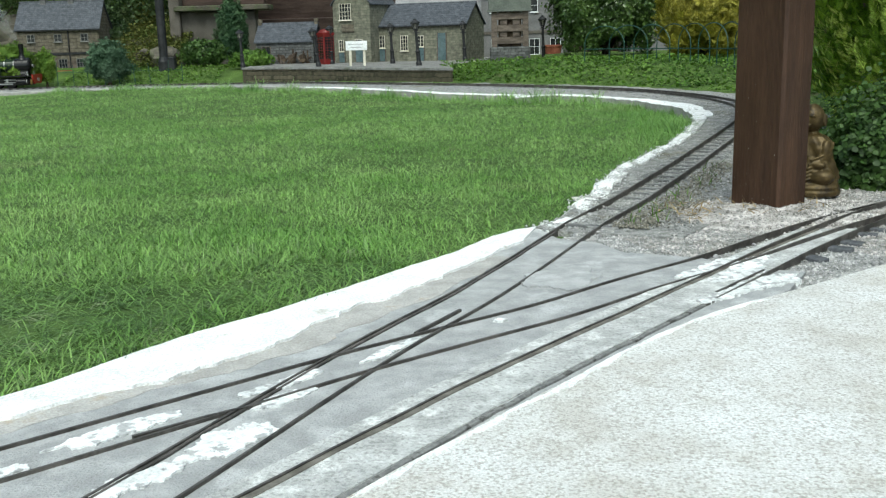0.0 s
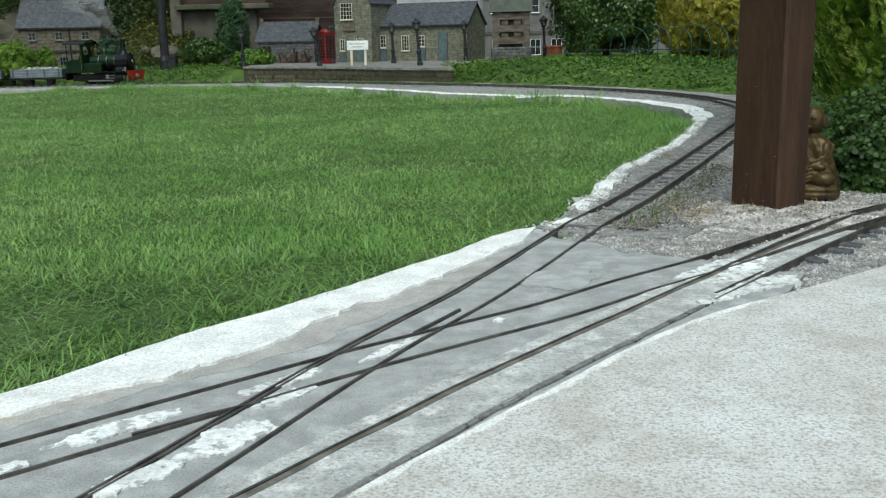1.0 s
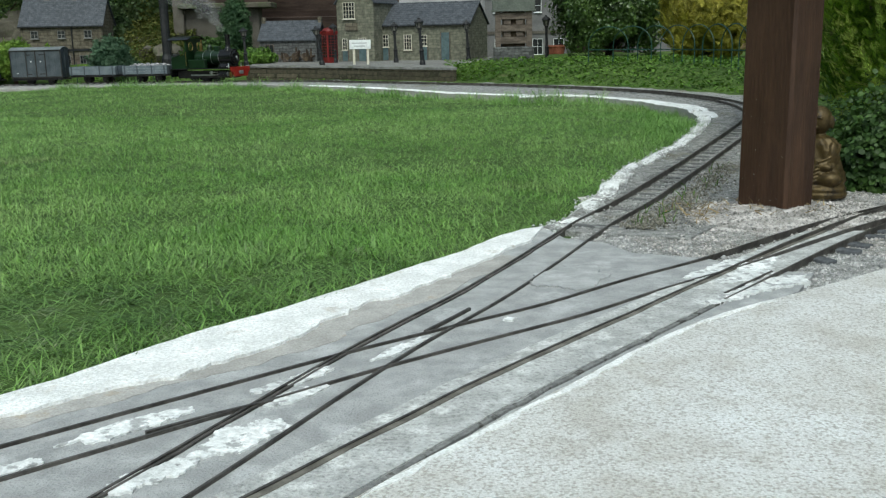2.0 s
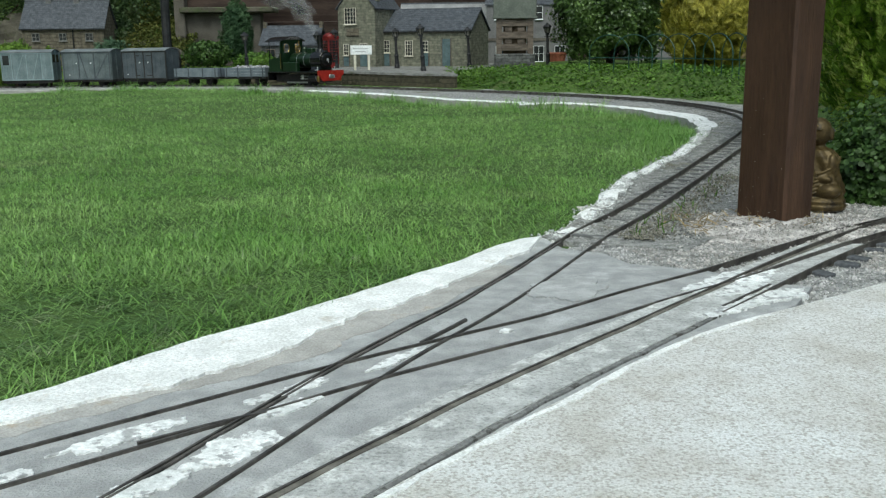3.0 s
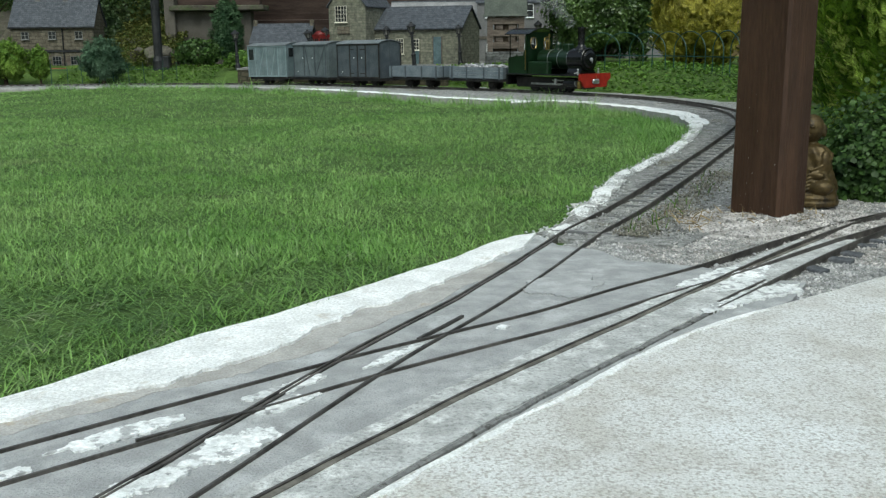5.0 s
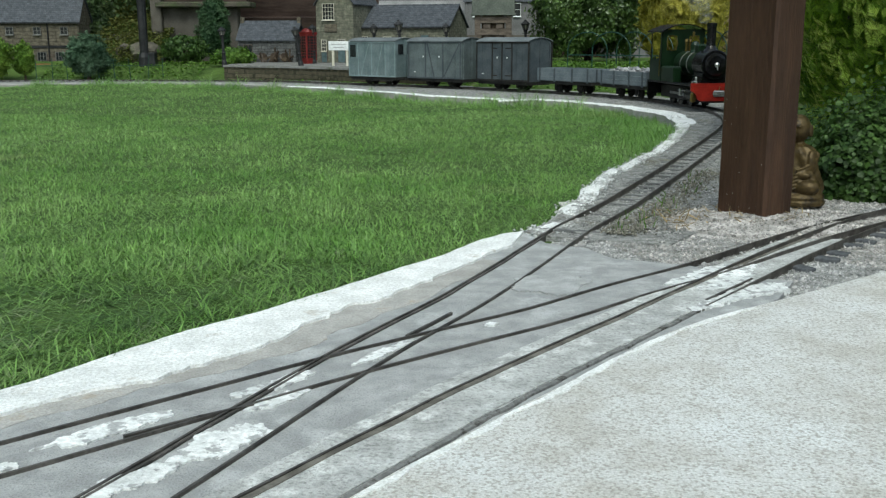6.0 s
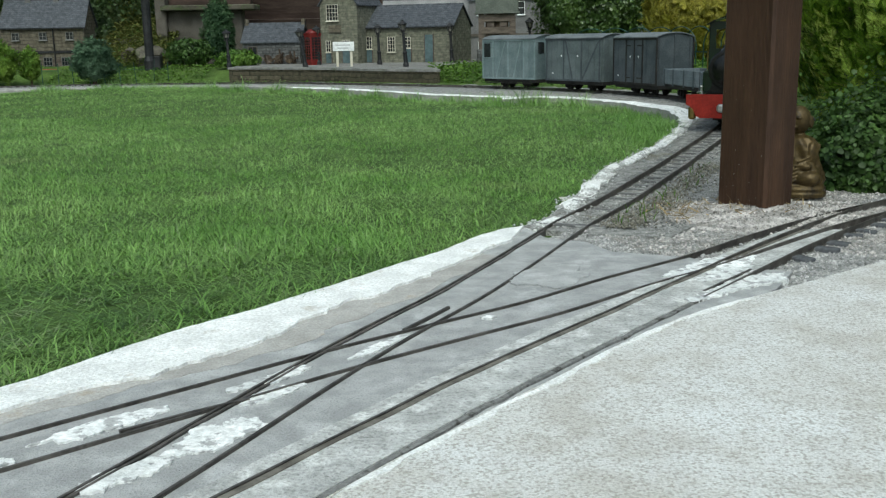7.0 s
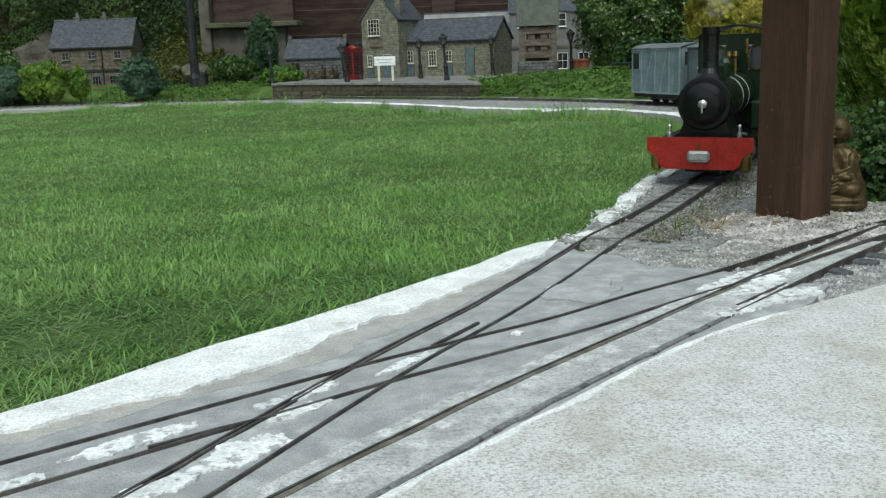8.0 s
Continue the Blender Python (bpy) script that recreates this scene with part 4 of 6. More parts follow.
def bank():
    nx, ny = 150, 90
    xs, ys = np.linspace(-4.0, 3.0, nx), np.linspace(1.35, 6.0, ny)
    v = [(x, y, max(bank_height(x, y), -0.045)) for y in ys for x in xs]
    f = [(j * nx + i, j * nx + i + 1, (j + 1) * nx + i + 1, (j + 1) * nx + i) for j in range(ny - 1) for i in range(nx - 1)]
    tagged(raw("garden_bank", v, f, M["bank"], smooth=True), "planted garden bank behind the railway", "bank", kind="structure")
    # creeping leaves on its slope
    n = 62000
    x, y = rng.uniform(-1.6, 1.3, n), rng.uniform(2.0, 4.3, n)
    pts = []
    for a, b in zip(x, y):
        h = bank_height(a, b)
        if h > -0.02:
            d = np.min(np.hypot(MAIN.p[:, 0] - a, MAIN.p[:, 1] - b))
            if (0.15 < d < 0.75 and not (-0.9 < a < 0.0 and d > 0.14)) or (0.10 < d < 0.146 and -1.0 < a < -0.25 and rng.random() < 0.75):
                pts.append((a, b, h + 0.012 * rng.random() * min(1, (d - 0.13) / 0.1)))
    pts = np.array(pts)
    tagged(scatter("creeping_plants", ROUND_LEAF, placed(pts, turns(len(pts), 0.6), rng.uniform(0.005, 0.012, len(pts))), M["bankleaf"]), "low bright green creeping plants on the bank", "ground cover", kind="stuff")


# ---- train ----
def wheelset(parent, x, r, half, name="wheelset", m="chassis"):
    ob = thing(name)
    ob.parent = parent
    ob.matrix_basis = pose(x, 0, r)
    for sg in (-1, 1):
        bm = B()
        lathe(bm, [(r * 0.25, -0.003), (r * 0.82, -0.002), (r * 0.86, -0.003), (r, -0.003), (r, 0.002), (r * 1.12, 0.0022), (r * 1.12, 0.004), (r * 0.3, 0.004)], 18,
              Matrix.Translation((0, sg * half, 0)) @ Matrix.Rotation(radians(90 * sg), 4, "X"))
        for k in range(6):
            a = k * math.pi / 3
            box(bm, r * 0.5 * math.cos(a) - 0.0012, sg * (half + 0.0028) - 0.0008, r * 0.5 * math.sin(a) - 0.0012, r * 0.5 * math.cos(a) + 0.0012, sg * (half + 0.0028) + 0.0008, r * 0.5 * math.sin(a) + 0.0012)
        part("wheel", bm, M[m], ob)
    part("axle", rod(B(), (0, -half, 0), (0, half, 0), 0.002), M["chassis"], ob)
    return ob


ROLLERS = []


def underframe(t, length, width, floor, wheel_r, base, group_x=0.0):
    part("underframe", box(B(), -length / 2, -width / 2 + 0.004, floor - 0.010, length / 2, width / 2 - 0.004, floor, 0.001), M["chassis"], t)
    for sg in (-1, 1):
        for x in (-base / 2, base / 2):
            bm = B()
            box(bm, x - 0.010, sg * 0.0245 - 0.002, wheel_r * 0.5, x + 0.010, sg * 0.0245 + 0.002, floor - 0.008, 0.001)
            box(bm, x - 0.004, sg * 0.028 - 0.002, wheel_r * 0.7, x + 0.004, sg * 0.028 + 0.002, wheel_r * 1.5, 0.0008)
            part("axle_guard", bm, M["chassis"], t)
    for sg in (-1, 1):
        bm = box(B(), sg * length / 2, -0.004, floor - 0.009, sg * (length / 2 + 0.022), 0.004, floor - 0.003, 0.001)
        part("coupling", bm, M["chassis"], t)
    for x in (-base / 2, base / 2):
        ROLLERS.append((wheelset(t, x, wheel_r, 0.0165), wheel_r, x))


def open_wagon(label, loaded):
    t = thing("open_wagon", None, label, "wagon", group="open wagons")
    L, W, z0, z1 = 0.214, 0.090, 0.034, 0.068
    underframe(t, L, W, z0, 0.0135, 0.090)
    part("floor", box(B(), -L / 2, -W / 2, z0 - 0.001, L / 2, W / 2, z0 + 0.002), M["wagon"], t)
    for sg in (-1, 1):
        bm = B()
        for k in range(3):
            z = z0 + k * (z1 - z0) / 3
            box(bm, -L / 2, sg * W / 2 - 0.0015, z + 0.0003, L / 2, sg * W / 2 + 0.0015, z + (z1 - z0) / 3 - 0.0003, 0.0004)
        side = part("side", bm, M["wagon"], t)
        for x in (-0.096, -0.035, 0.035, 0.096):
            part("strap", box(B(), x - 0.003, sg * W / 2, z0 - 0.004, x + 0.003, sg * (W / 2 + 0.0026), z1 + 0.0005, 0.0003), M["vandark"], side)
        part("end", box(B(), sg * L / 2 - 0.0015, -W / 2, z0, sg * L / 2 + 0.0015, W / 2, z1, 0.0004), M["wagon"], t)
        part("end_strap", box(B(), sg * L / 2, -0.028, z0, sg * (L / 2 + 0.0022), -0.022, z1), M["vandark"], t)
    if loaded:
        n = 340
        p = np.stack([rng.uniform(-0.085, 0.085, n), rng.uniform(-0.034, 0.034, n), rng.uniform(z1 - 0.010, z1 + 0.004, n)], 1)
        tagged(scatter("load", PEBBLE, placed(p, turns(n, 1), rng.uniform(0.004, 0.009, n)), M["coal"], t), "pale stone load")
        part("load_bed", box(B(), -0.091, -0.037, z0, 0.091, 0.037, z1 - 0.008), M["coal"], t)
    return t


def arched(L, W, z, rise, over, thick, n=10):
    """An arched roof sheet."""
    bm = B()
    out = [((W / 2 + over) * (2 * i / n - 1), rise * (1 - (2 * i / n - 1) ** 2)) for i in range(n + 1)]
    ring = [(y, z + h + thick) for y, h in out] + [(y, z + h) for y, h in out[::-1]]
    a = [bm.verts.new((-L / 2 - over, y, h)) for y, h in ring]
    b = [bm.verts.new((L / 2 + over, y, h)) for y, h in ring]
    k = len(ring)
    for i in range(k):
        bm.faces.new((a[i], a[(i + 1) % k], b[(i + 1) % k], b[i]))
    for i in range(n):
        bm.faces.new((a[i], a[i + 1], a[k - 2 - i], a[k - 1 - i]))
        bm.faces.new((b[i + 1], b[i], b[k - 1 - i], b[k - 2 - i]))
    return bm


def van_body(L, W, z0, z1, rise, n=8):
    bm = B()
    out = [(-W / 2, z0), (W / 2, z0)] + [(W / 2 * (1 - 2 * i / n), z1 + rise * (1 - (1 - 2 * i / n) ** 2)) for i in range(n + 1)]
    a = [bm.verts.new((-L / 2, y, z)) for y, z in out]
    b = [bm.verts.new((L / 2, y, z)) for y, z in out]
    for i in range(len(out)):
        j = (i + 1) % len(out)
        bm.faces.new((a[i], a[j], b[j], b[i]))
    bm.faces.new(a)
    bm.faces.new(b)
    return bm


def diagonal(bm, x0, z0, x1, z1, y, w, d):
    v = Vector((x1 - x0, 0, z1 - z0))
    m = Matrix.Translation(((x0 + x1) / 2, y, (z0 + z1) / 2)) @ Matrix.Rotation(-math.atan2(v.z, v.x), 4, "Y")
    bmesh.ops.create_cube(bm, size=1, matrix=m @ Matrix.Diagonal((v.length, d, w, 1)))


def van(kind, label):
    t = thing("brake_van" if kind == "brake" else "goods_van", None, label, "van", group="vans")
    L, W, z0, z1, rise = {"brake": 0.208, "braced": 0.222, "doors": 0.208}[kind], 0.100, 0.026, 0.140, 0.011
    col = M[{"brake": "brakegrey", "braced": "vangrey", "doors": "vandark"}[kind]]
    underframe(t, L, W, z0, 0.0135, 0.090)
    body = part("body", van_body(L, W, z0, z1, rise), col, t)
    part("roof", arched(L, W, z1 + 0.001, rise, 0.004, 0.002), M["vanroof"], t)
    for sg in (-1, 1):
        y = sg * (W / 2 + 0.0012)
        # planks
        for i in range(9):
            x = -L / 2 + (i + 0.5) * L / 9
            part("plank", box(B(), x - L / 18 + 0.0006, sg * W / 2 - 0.0008, z0 + 0.002, x + L / 18 - 0.0006, sg * W / 2 + 0.0011, z1 - 0.002, 0.0003), col, body)
        bm = B()
        posts = {"brake": (-0.105, -0.062, 0.0, 0.062, 0.105), "braced": (-0.105, -0.035, 0.035, 0.105), "doors": (-0.105, -0.040, 0.0, 0.040, 0.105)}[kind]
        for x in posts:
            box(bm, x - 0.002, y - 0.0012, z0, x + 0.002, y + 0.002, z1)
        box(bm, -L / 2, y - 0.001, z0, L / 2, y + 0.002, z0 + 0.005)
        box(bm, -L / 2, y - 0.001, z1 - 0.004, L / 2, y + 0.0018, z1)
        part("frame", bm, M["brakeframe"] if kind == "brake" else M["vandark"] if kind == "braced" else M["chassis"], body)
        bm = B()
        if kind == "braced":
            diagonal(bm, -0.028, z1 - 0.004, 0.0, z0 + 0.006, y + 0.0012, 0.0042, 0.0038)
            diagonal(bm, 0.039, z0 + 0.006, 0.101, z1 - 0.006, y + 0.0012, 0.0042, 0.0038)
            part("brace", bm, M["vandark"], body)
        elif kind == "brake":
            diagonal(bm, 0.022, z0 + 0.006, 0.05, z1 - 0.006, y + 0.0012, 0.0042, 0.0038)
            diagonal(bm, -0.05, z0 + 0.006, -0.012, z1 - 0.006, y + 0.0012, 0.0042, 0.0038)
            part("brace", bm, M["brakeframe"], body)
        else:
            for x in (-0.028, 0.028):
                for z in (z0 + 0.016, z1 - 0.018):
                    box(bm, x - 0.016, y, z - 0.0018, x + 0.008, y + 0.0026, z + 0.0018)
            part("hinge", bm, M["chassis"], body)
        if kind == "brake":
            for x in (-0.085,):
                part("side_window", box(B(), x - 0.013, y - 0.002, z1 - 0.050, x + 0.013, y + 0.0012, z1 - 0.010), M["glass"], body, "dark open window")
                bm = B()
                for wx in (x - 0.0145, x + 0.0145):
                    box(bm, wx - 0.0015, y - 0.001, z1 - 0.052, wx + 0.0015, y + 0.0022, z1 - 0.008)
                box(bm, x - 0.013, y - 0.001, z1 - 0.053, x + 0.013, y + 0.0022, z1 - 0.050)
                part("window_frame", bm, M["brakeframe"], body)
        else:
            for x in (-0.02, 0.02) if kind == "doors" else (-0.045, 0.02):
                part("mark", box(B(), x - 0.0022, y, 0.092, x + 0.0022, y + 0.0026, 0.097), M["signwhite"], body, "small white painted mark")
            part("mark", box(B(), -0.083, y, 0.045, -0.077, y + 0.0024, 0.048), M["signwhite"], body)
    for sg in (-1, 1):
        x = sg * (L / 2 + 0.0008)
        bm = B()
        for yy in (-0.043, 0, 0.043):
            box(bm, x - 0.001, yy - 0.002, z0, x + 0.0016, yy + 0.002, z1 + (rise * 0.9 if yy == 0 else 0))
        part("end_post", bm, col, body)
        if kind == "brake":
            for yy in (-0.022, 0.022):
                part("end_window", box(B(), x - 0.0014, yy - 0.012, z1 - 0.040, x + 0.001, yy + 0.012, z1 - 0.008), M["glass"], body, "dark end window")
    if kind == "brake":
        bm = B()
        for sg in (-1, 1):
            rod(bm, (-L / 2 + 0.01, sg * 0.05, 0.014), (L / 2 - 0.01, sg * 0.05, 0.014), 0.0012, seg=6)
        part("step_rail", bm, M["chassis"], t)
    return t


CRANKS = []


def locomotive():
    """Narrow gauge saddle-cab tank engine, 0.30 m long, front towards +x."""
    t = thing("steam_locomotive", None, "dark green model steam locomotive with red buffer beam and brass fittings", "locomotive")
    # frames, running plate, beams
    part("frame", box(B(), -0.135, -0.020, 0.012, 0.135, 0.020, 0.040, 0.001), M["chassis"], t)
    part("running_plate", box(B(), -0.143, -0.052, 0.046, 0.146, 0.052, 0.050, 0.0008), M["black"], t)
    beam = B()
    out = [(-0.060, 0.0535), (0.060, 0.0535), (0.060, 0.038), (0.056, 0.036), (0.049, 0.031), (0.045, 0.021), (0.039, 0.017), (-0.039, 0.017), (-0.045, 0.021), (-0.049, 0.031), (-0.056, 0.036), (-0.060, 0.038)]
    prism(beam, out, 0.146, 0.151, Matrix(((0, 0, 1, 0), (1, 0, 0, 0), (0, 1, 0, 0), (0, 0, 0, 1))))
    fb = part("buffer_beam", beam, M["beamred"], t, "glossy red front buffer beam")
    part("coupler_pad", box(B(), 0.151, -0.013, 0.026, 0.156, 0.013, 0.039, 0.003), M["steel"], fb, "bare metal coupling pad")
    part("hook", rod(B(), (0.152, 0, 0.039), (0.156, 0, 0.047), 0.0011, seg=6), M["brass"], fb)
    for sg in (-1, 1):
        part("guard_iron", box(B(), 0.136, sg * 0.051 - 0.006, 0.014, 0.146, sg * 0.051 + 0.006, 0.035, 0.003), M["brass"], t, "tarnished brass step")
    part("rear_beam", box(B(), -0.148, -0.050, 0.018, -0.143, 0.050, 0.048, 0.001), M["black"], t)
    part("rear_coupling", box(B(), -0.158, -0.006, 0.024, -0.148, 0.006, 0.034, 0.001), M["chassis"], t)
    # boiler, smokebox, chimney
    rot = Matrix.Rotation(radians(90), 4, "Y")
    zb = 0.090
    bm = lathe(B(), [(0.0265, -0.045), (0.0265, 0.070)], 28, Matrix.Translation((0, 0, zb)) @ rot)
    part("boiler", bm, M["loco"], t, "dark green boiler")
    for x in (-0.005, 0.032, 0.068):
        part("boiler_band", lathe(B(), [(0.0260, x - 0.0011), (0.0272, x - 0.0009), (0.0272, x + 0.0009), (0.0260, x + 0.0011)], 28, Matrix.Translation((0, 0, zb)) @ rot), M["steel"], t, "bright metal boiler band")
    bm = lathe(B(), [(0.0290, 0.070), (0.0302, 0.072), (0.0302, 0.122), (0.0312, 0.1225), (0.0312, 0.126), (0.0296, 0.128), (0.026, 0.1282)], 28, Matrix.Translation((0, 0, zb)) @ rot)
    sb = part("smokebox", bm, M["black"], t, "black smokebox")
    part("saddle", prism(B(), [(-0.040, 0.047), (0.040, 0.047), (0.039, 0.050), (0.029, 0.056), (0.025, 0.066), (0.025, 0.080), (-0.025, 0.080), (-0.025, 0.066), (-0.029, 0.056), (-0.039, 0.050)], 0.074, 0.123, Matrix(((0, 0, 1, 0), (1, 0, 0, 0), (0, 1, 0, 0), (0, 0, 0, 1)))), M["black"], t)
    dr = part("smokebox_door", lathe(B(), [(0.0242, 0.128), (0.0242, 0.1298), (0.0235, 0.1308), (0.018, 0.1328), (0.008, 0.1342)], 28, Matrix.Translation((0, 0, zb)) @ rot), M["black"], sb)
    bm = lathe(B(), [(0.005, 0.133), (0.005, 0.137), (0.002, 0.139)], 12, Matrix.Translation((0, 0, zb)) @ rot)
    rod(bm, (0.138, 0, zb), (0.139, 0.0, zb - 0.010), 0.0010, seg=6)
    part("door_dart", bm, M["steel"], sb, "bright steel door handle")
    bm = B()
    box(bm, 0.1285, -0.026, zb - 0.013, 0.1300, 0.0, zb - 0.010)
    part("hinge_strap", bm, M["black"], sb)
    part("chimney", lathe(B(), [(0.0190, 0.114), (0.0165, 0.119), (0.0125, 0.123), (0.0098, 0.129), (0.0092, 0.136), (0.0095, 0.166), (0.0104, 0.1675), (0.0104, 0.1755), (0.0080, 0.176), (0.0080, 0.170)], 22, Matrix.Translation((0.098, 0, 0))), M["black"], t, "tall black chimney")
    part("dome", lathe(B(), [(0.013, 0.110), (0.010, 0.120), (0.010, 0.130), (0.007, 0.136), (0.001, 0.138)], 18, Matrix.Translation((0.012, 0, 0))), M["loco"], t, "dark green steam dome")
    part("sand_box", box(B(), 0.036, -0.011, 0.108, 0.062, 0.011, 0.132, 0.003), M["loco"], t)
    bm = B()
    for y in (-0.004, 0.004):
        lathe(bm, [(0.003, 0.111), (0.0028, 0.135), (0.004, 0.137), (0.003, 0.143)], 10, Matrix.Translation((-0.030, y, 0)))
    part("safety_valve", bm, M["brass"], t, "brass safety valves")
    part("whistle", lathe(B(), [(0.0016, 0.140), (0.0016, 0.150), (0.0028, 0.151), (0.0028, 0.158), (0.001, 0.159)], 10, Matrix.Translation((-0.040, 0.016, 0))), M["brass"], t, "brass whistle")
    # side tanks
    for sg in (-1, 1):
        part("side_tank", box(B(), -0.060, sg * 0.031, 0.048, 0.020, sg * 0.050, 0.084, 0.003), M["loco"], t, "dark green side tank")
    # cab: front sheet with round spectacles, side sheets with cut-outs, back bunker, roof
    zr = 0.158
    for sg in (-1, 1):
        bm = B()
        y = sg * 0.049
        out = [(-0.135, 0.048), (-0.060, 0.048), (-0.060, zr), (-0.068, zr), (-0.070, 0.120), (-0.078, 0.100), (-0.100, 0.098), (-0.104, 0.104), (-0.108, 0.098), (-0.135, 0.094)]
        prism(bm, out, y - 0.001, y + 0.001, Matrix(((1, 0, 0, 0), (0, 0, 1, 0), (0, 1, 0, 0), (0, 0, 0, 1))))
        cs = part("cab_side", bm, M["loco"], t, "dark green cab side sheet")
        part("cab_pillar", rod(B(), (-0.133, sg * 0.048, 0.092), (-0.133, sg * 0.048, zr), 0.0016, seg=8), M["black"], t)
        part("handrail", rod(B(), (-0.066, sg * 0.052, 0.060), (-0.066, sg * 0.052, 0.115), 0.0011, seg=6), M["brass"], t, "brass handrail")
    # the front sheet is a ring of panels round the two windows
    bm = B()
    for (y0, z0, y1, z1) in ((-0.050, 0.048, 0.050, 0.118), (-0.050, 0.150, 0.050, 0.164), (-0.050, 0.118, -0.038, 0.150), (-0.014, 0.118, 0.014, 0.150), (0.038, 0.118, 0.050, 0.150)):
        box(bm, -0.062, y0, z0, -0.060, y1, z1)
    part("cab_front", bm, M["loco"], t, "dark green cab front sheet")
    for sg in (-1, 1):
        ring = B()
        for i in range(20):
            a, b = 2 * math.pi * i / 20, 2 * math.pi * (i + 1) / 20
            rod(ring, (-0.059, sg * 0.026 + 0.012 * math.cos(a), 0.134 + 0.0165 * math.sin(a)), (-0.059, sg * 0.026 + 0.012 * math.cos(b), 0.134 + 0.0165 * math.sin(b)), 0.0014, seg=5)
        part("spectacle_ring", ring, M["brass"], t, "oval brass window ring")
    part("bunker", box(B(), -0.141, -0.048, 0.048, -0.132, 0.048, 0.092, 0.001), M["loco"], t)
    part("backhead", lathe(B(), [(0.026, -0.064), (0.026, -0.072), (0.01, -0.073)], 20, Matrix.Translation((0, 0, zb)) @ rot), M["black"], t)
    roof = arched(0.092, 0.100, zr, 0.016, 0.004, 0.002)
    bmesh.ops.translate(roof, vec=(-0.099, 0, 0), verts=roof.verts)
    part("cab_roof", roof, M["black"], t, "black arched cab roof")
    # cylinders, wheels, rods
    for sg in (-1, 1):
        cy = part("cylinder", rod(box(B(), 0.080, sg * 0.028, 0.018, 0.116, sg * 0.046, 0.042, 0.004), (0.078, sg * 0.038, 0.027), (0.118, sg * 0.038, 0.027), 0.010, seg=16), M["black"], t)
        part("cylinder_cover", rod(B(), (0.118, sg * 0.038, 0.027), (0.1205, sg * 0.038, 0.027), 0.0085, seg=16), M["steel"], cy, "bright cylinder cover")
        bm = B()
        rod(bm, (0.030, sg * 0.040, 0.034), (0.080, sg * 0.040, 0.034), 0.0014, seg=6)
        rod(bm, (0.030, sg * 0.040, 0.024), (0.080, sg * 0.040, 0.024), 0.0014, seg=6)
        box(bm, 0.038, sg * 0.040 - 0.003, 0.022, 0.046, sg * 0.040 + 0.003, 0.038, 0.0008)
        part("valve_gear", bm, M["steel"], t, "bright steel slide bars")
        bm = B()
        lathe(bm, [(0.0030, 0.060), (0.0030, 0.066), (0.0018, 0.067), (0.0018, 0.073), (0.0026, 0.074), (0.0010, 0.076)], 10, Matrix.Translation((0.125, sg * 0.040, -0.010)))
        rod(bm, (0.125, sg * 0.040, 0.057), (0.118, sg * 0.047, 0.054), 0.0014, seg=6)
        part("lubricator", bm, M["steel"], t)
    for x in (-0.062, -0.008, 0.046):
        ROLLERS.append((wheelset(t, x, 0.0175, 0.0165, m="black"), 0.0175, x))
    for sg in (-1, 1):
        r = part("coupling_rod", box(B(), -0.066, -0.0012, -0.0028, 0.050, 0.0012, 0.0028, 0.0008), M["steel"], t, "bright steel coupling rod")
        CRANKS.append((r, sg * 0.0235, 0.0 if sg < 0 else math.pi / 2))
    return t


FRONT = [(0, 1.737), (0.5, 1.927), (1, 2.157), (1.5, 2.393), (2.2, 2.719), (3, 3.099), (3.5, 3.356), (4, 3.636), (4.5, 3.939), (5.2, 4.387), (6, 4.889), (6.5, 5.171), (7, 5.412), (7.5, 5.623), (8, 5.833)]


def front_at(t):
    """Where the engine's front is along the main line."""
    ts, ss = [r[0] for r in FRONT], [r[1] for r in FRONT]
    if t < 0:
        return ss[0] + t * (ss[1] - ss[0]) / (ts[1] - ts[0])
    k = max(i for i in range(len(ts)) if ts[i] <= t + 1e-9)
    k = min(k, len(ts) - 2)
    sl = np.gradient(ss, ts)
    h = ts[k + 1] - ts[k]
    u = (t - ts[k]) / h
    return (2 * u ** 3 - 3 * u ** 2 + 1) * ss[k] + (u ** 3 - 2 * u ** 2 + u) * h * sl[k] + (-2 * u ** 3 + 3 * u ** 2) * ss[k + 1] + (u ** 3 - u ** 2) * h * sl[k + 1]


def on_track(s, base):
    a, b = MAIN.at(s - base / 2), MAIN.at(s + base / 2)
    m = (a + b) / 2
    d = b - a
    za, zb = rail_height(s - base / 2), rail_height(s + base / 2)
    return Matrix.LocRotScale((m[0], m[1], (za + zb) / 2), Euler((0, -math.atan2(zb - za, base), math.atan2(d[1], d[0]))), None)


TRAIN = []
PUFFS = []


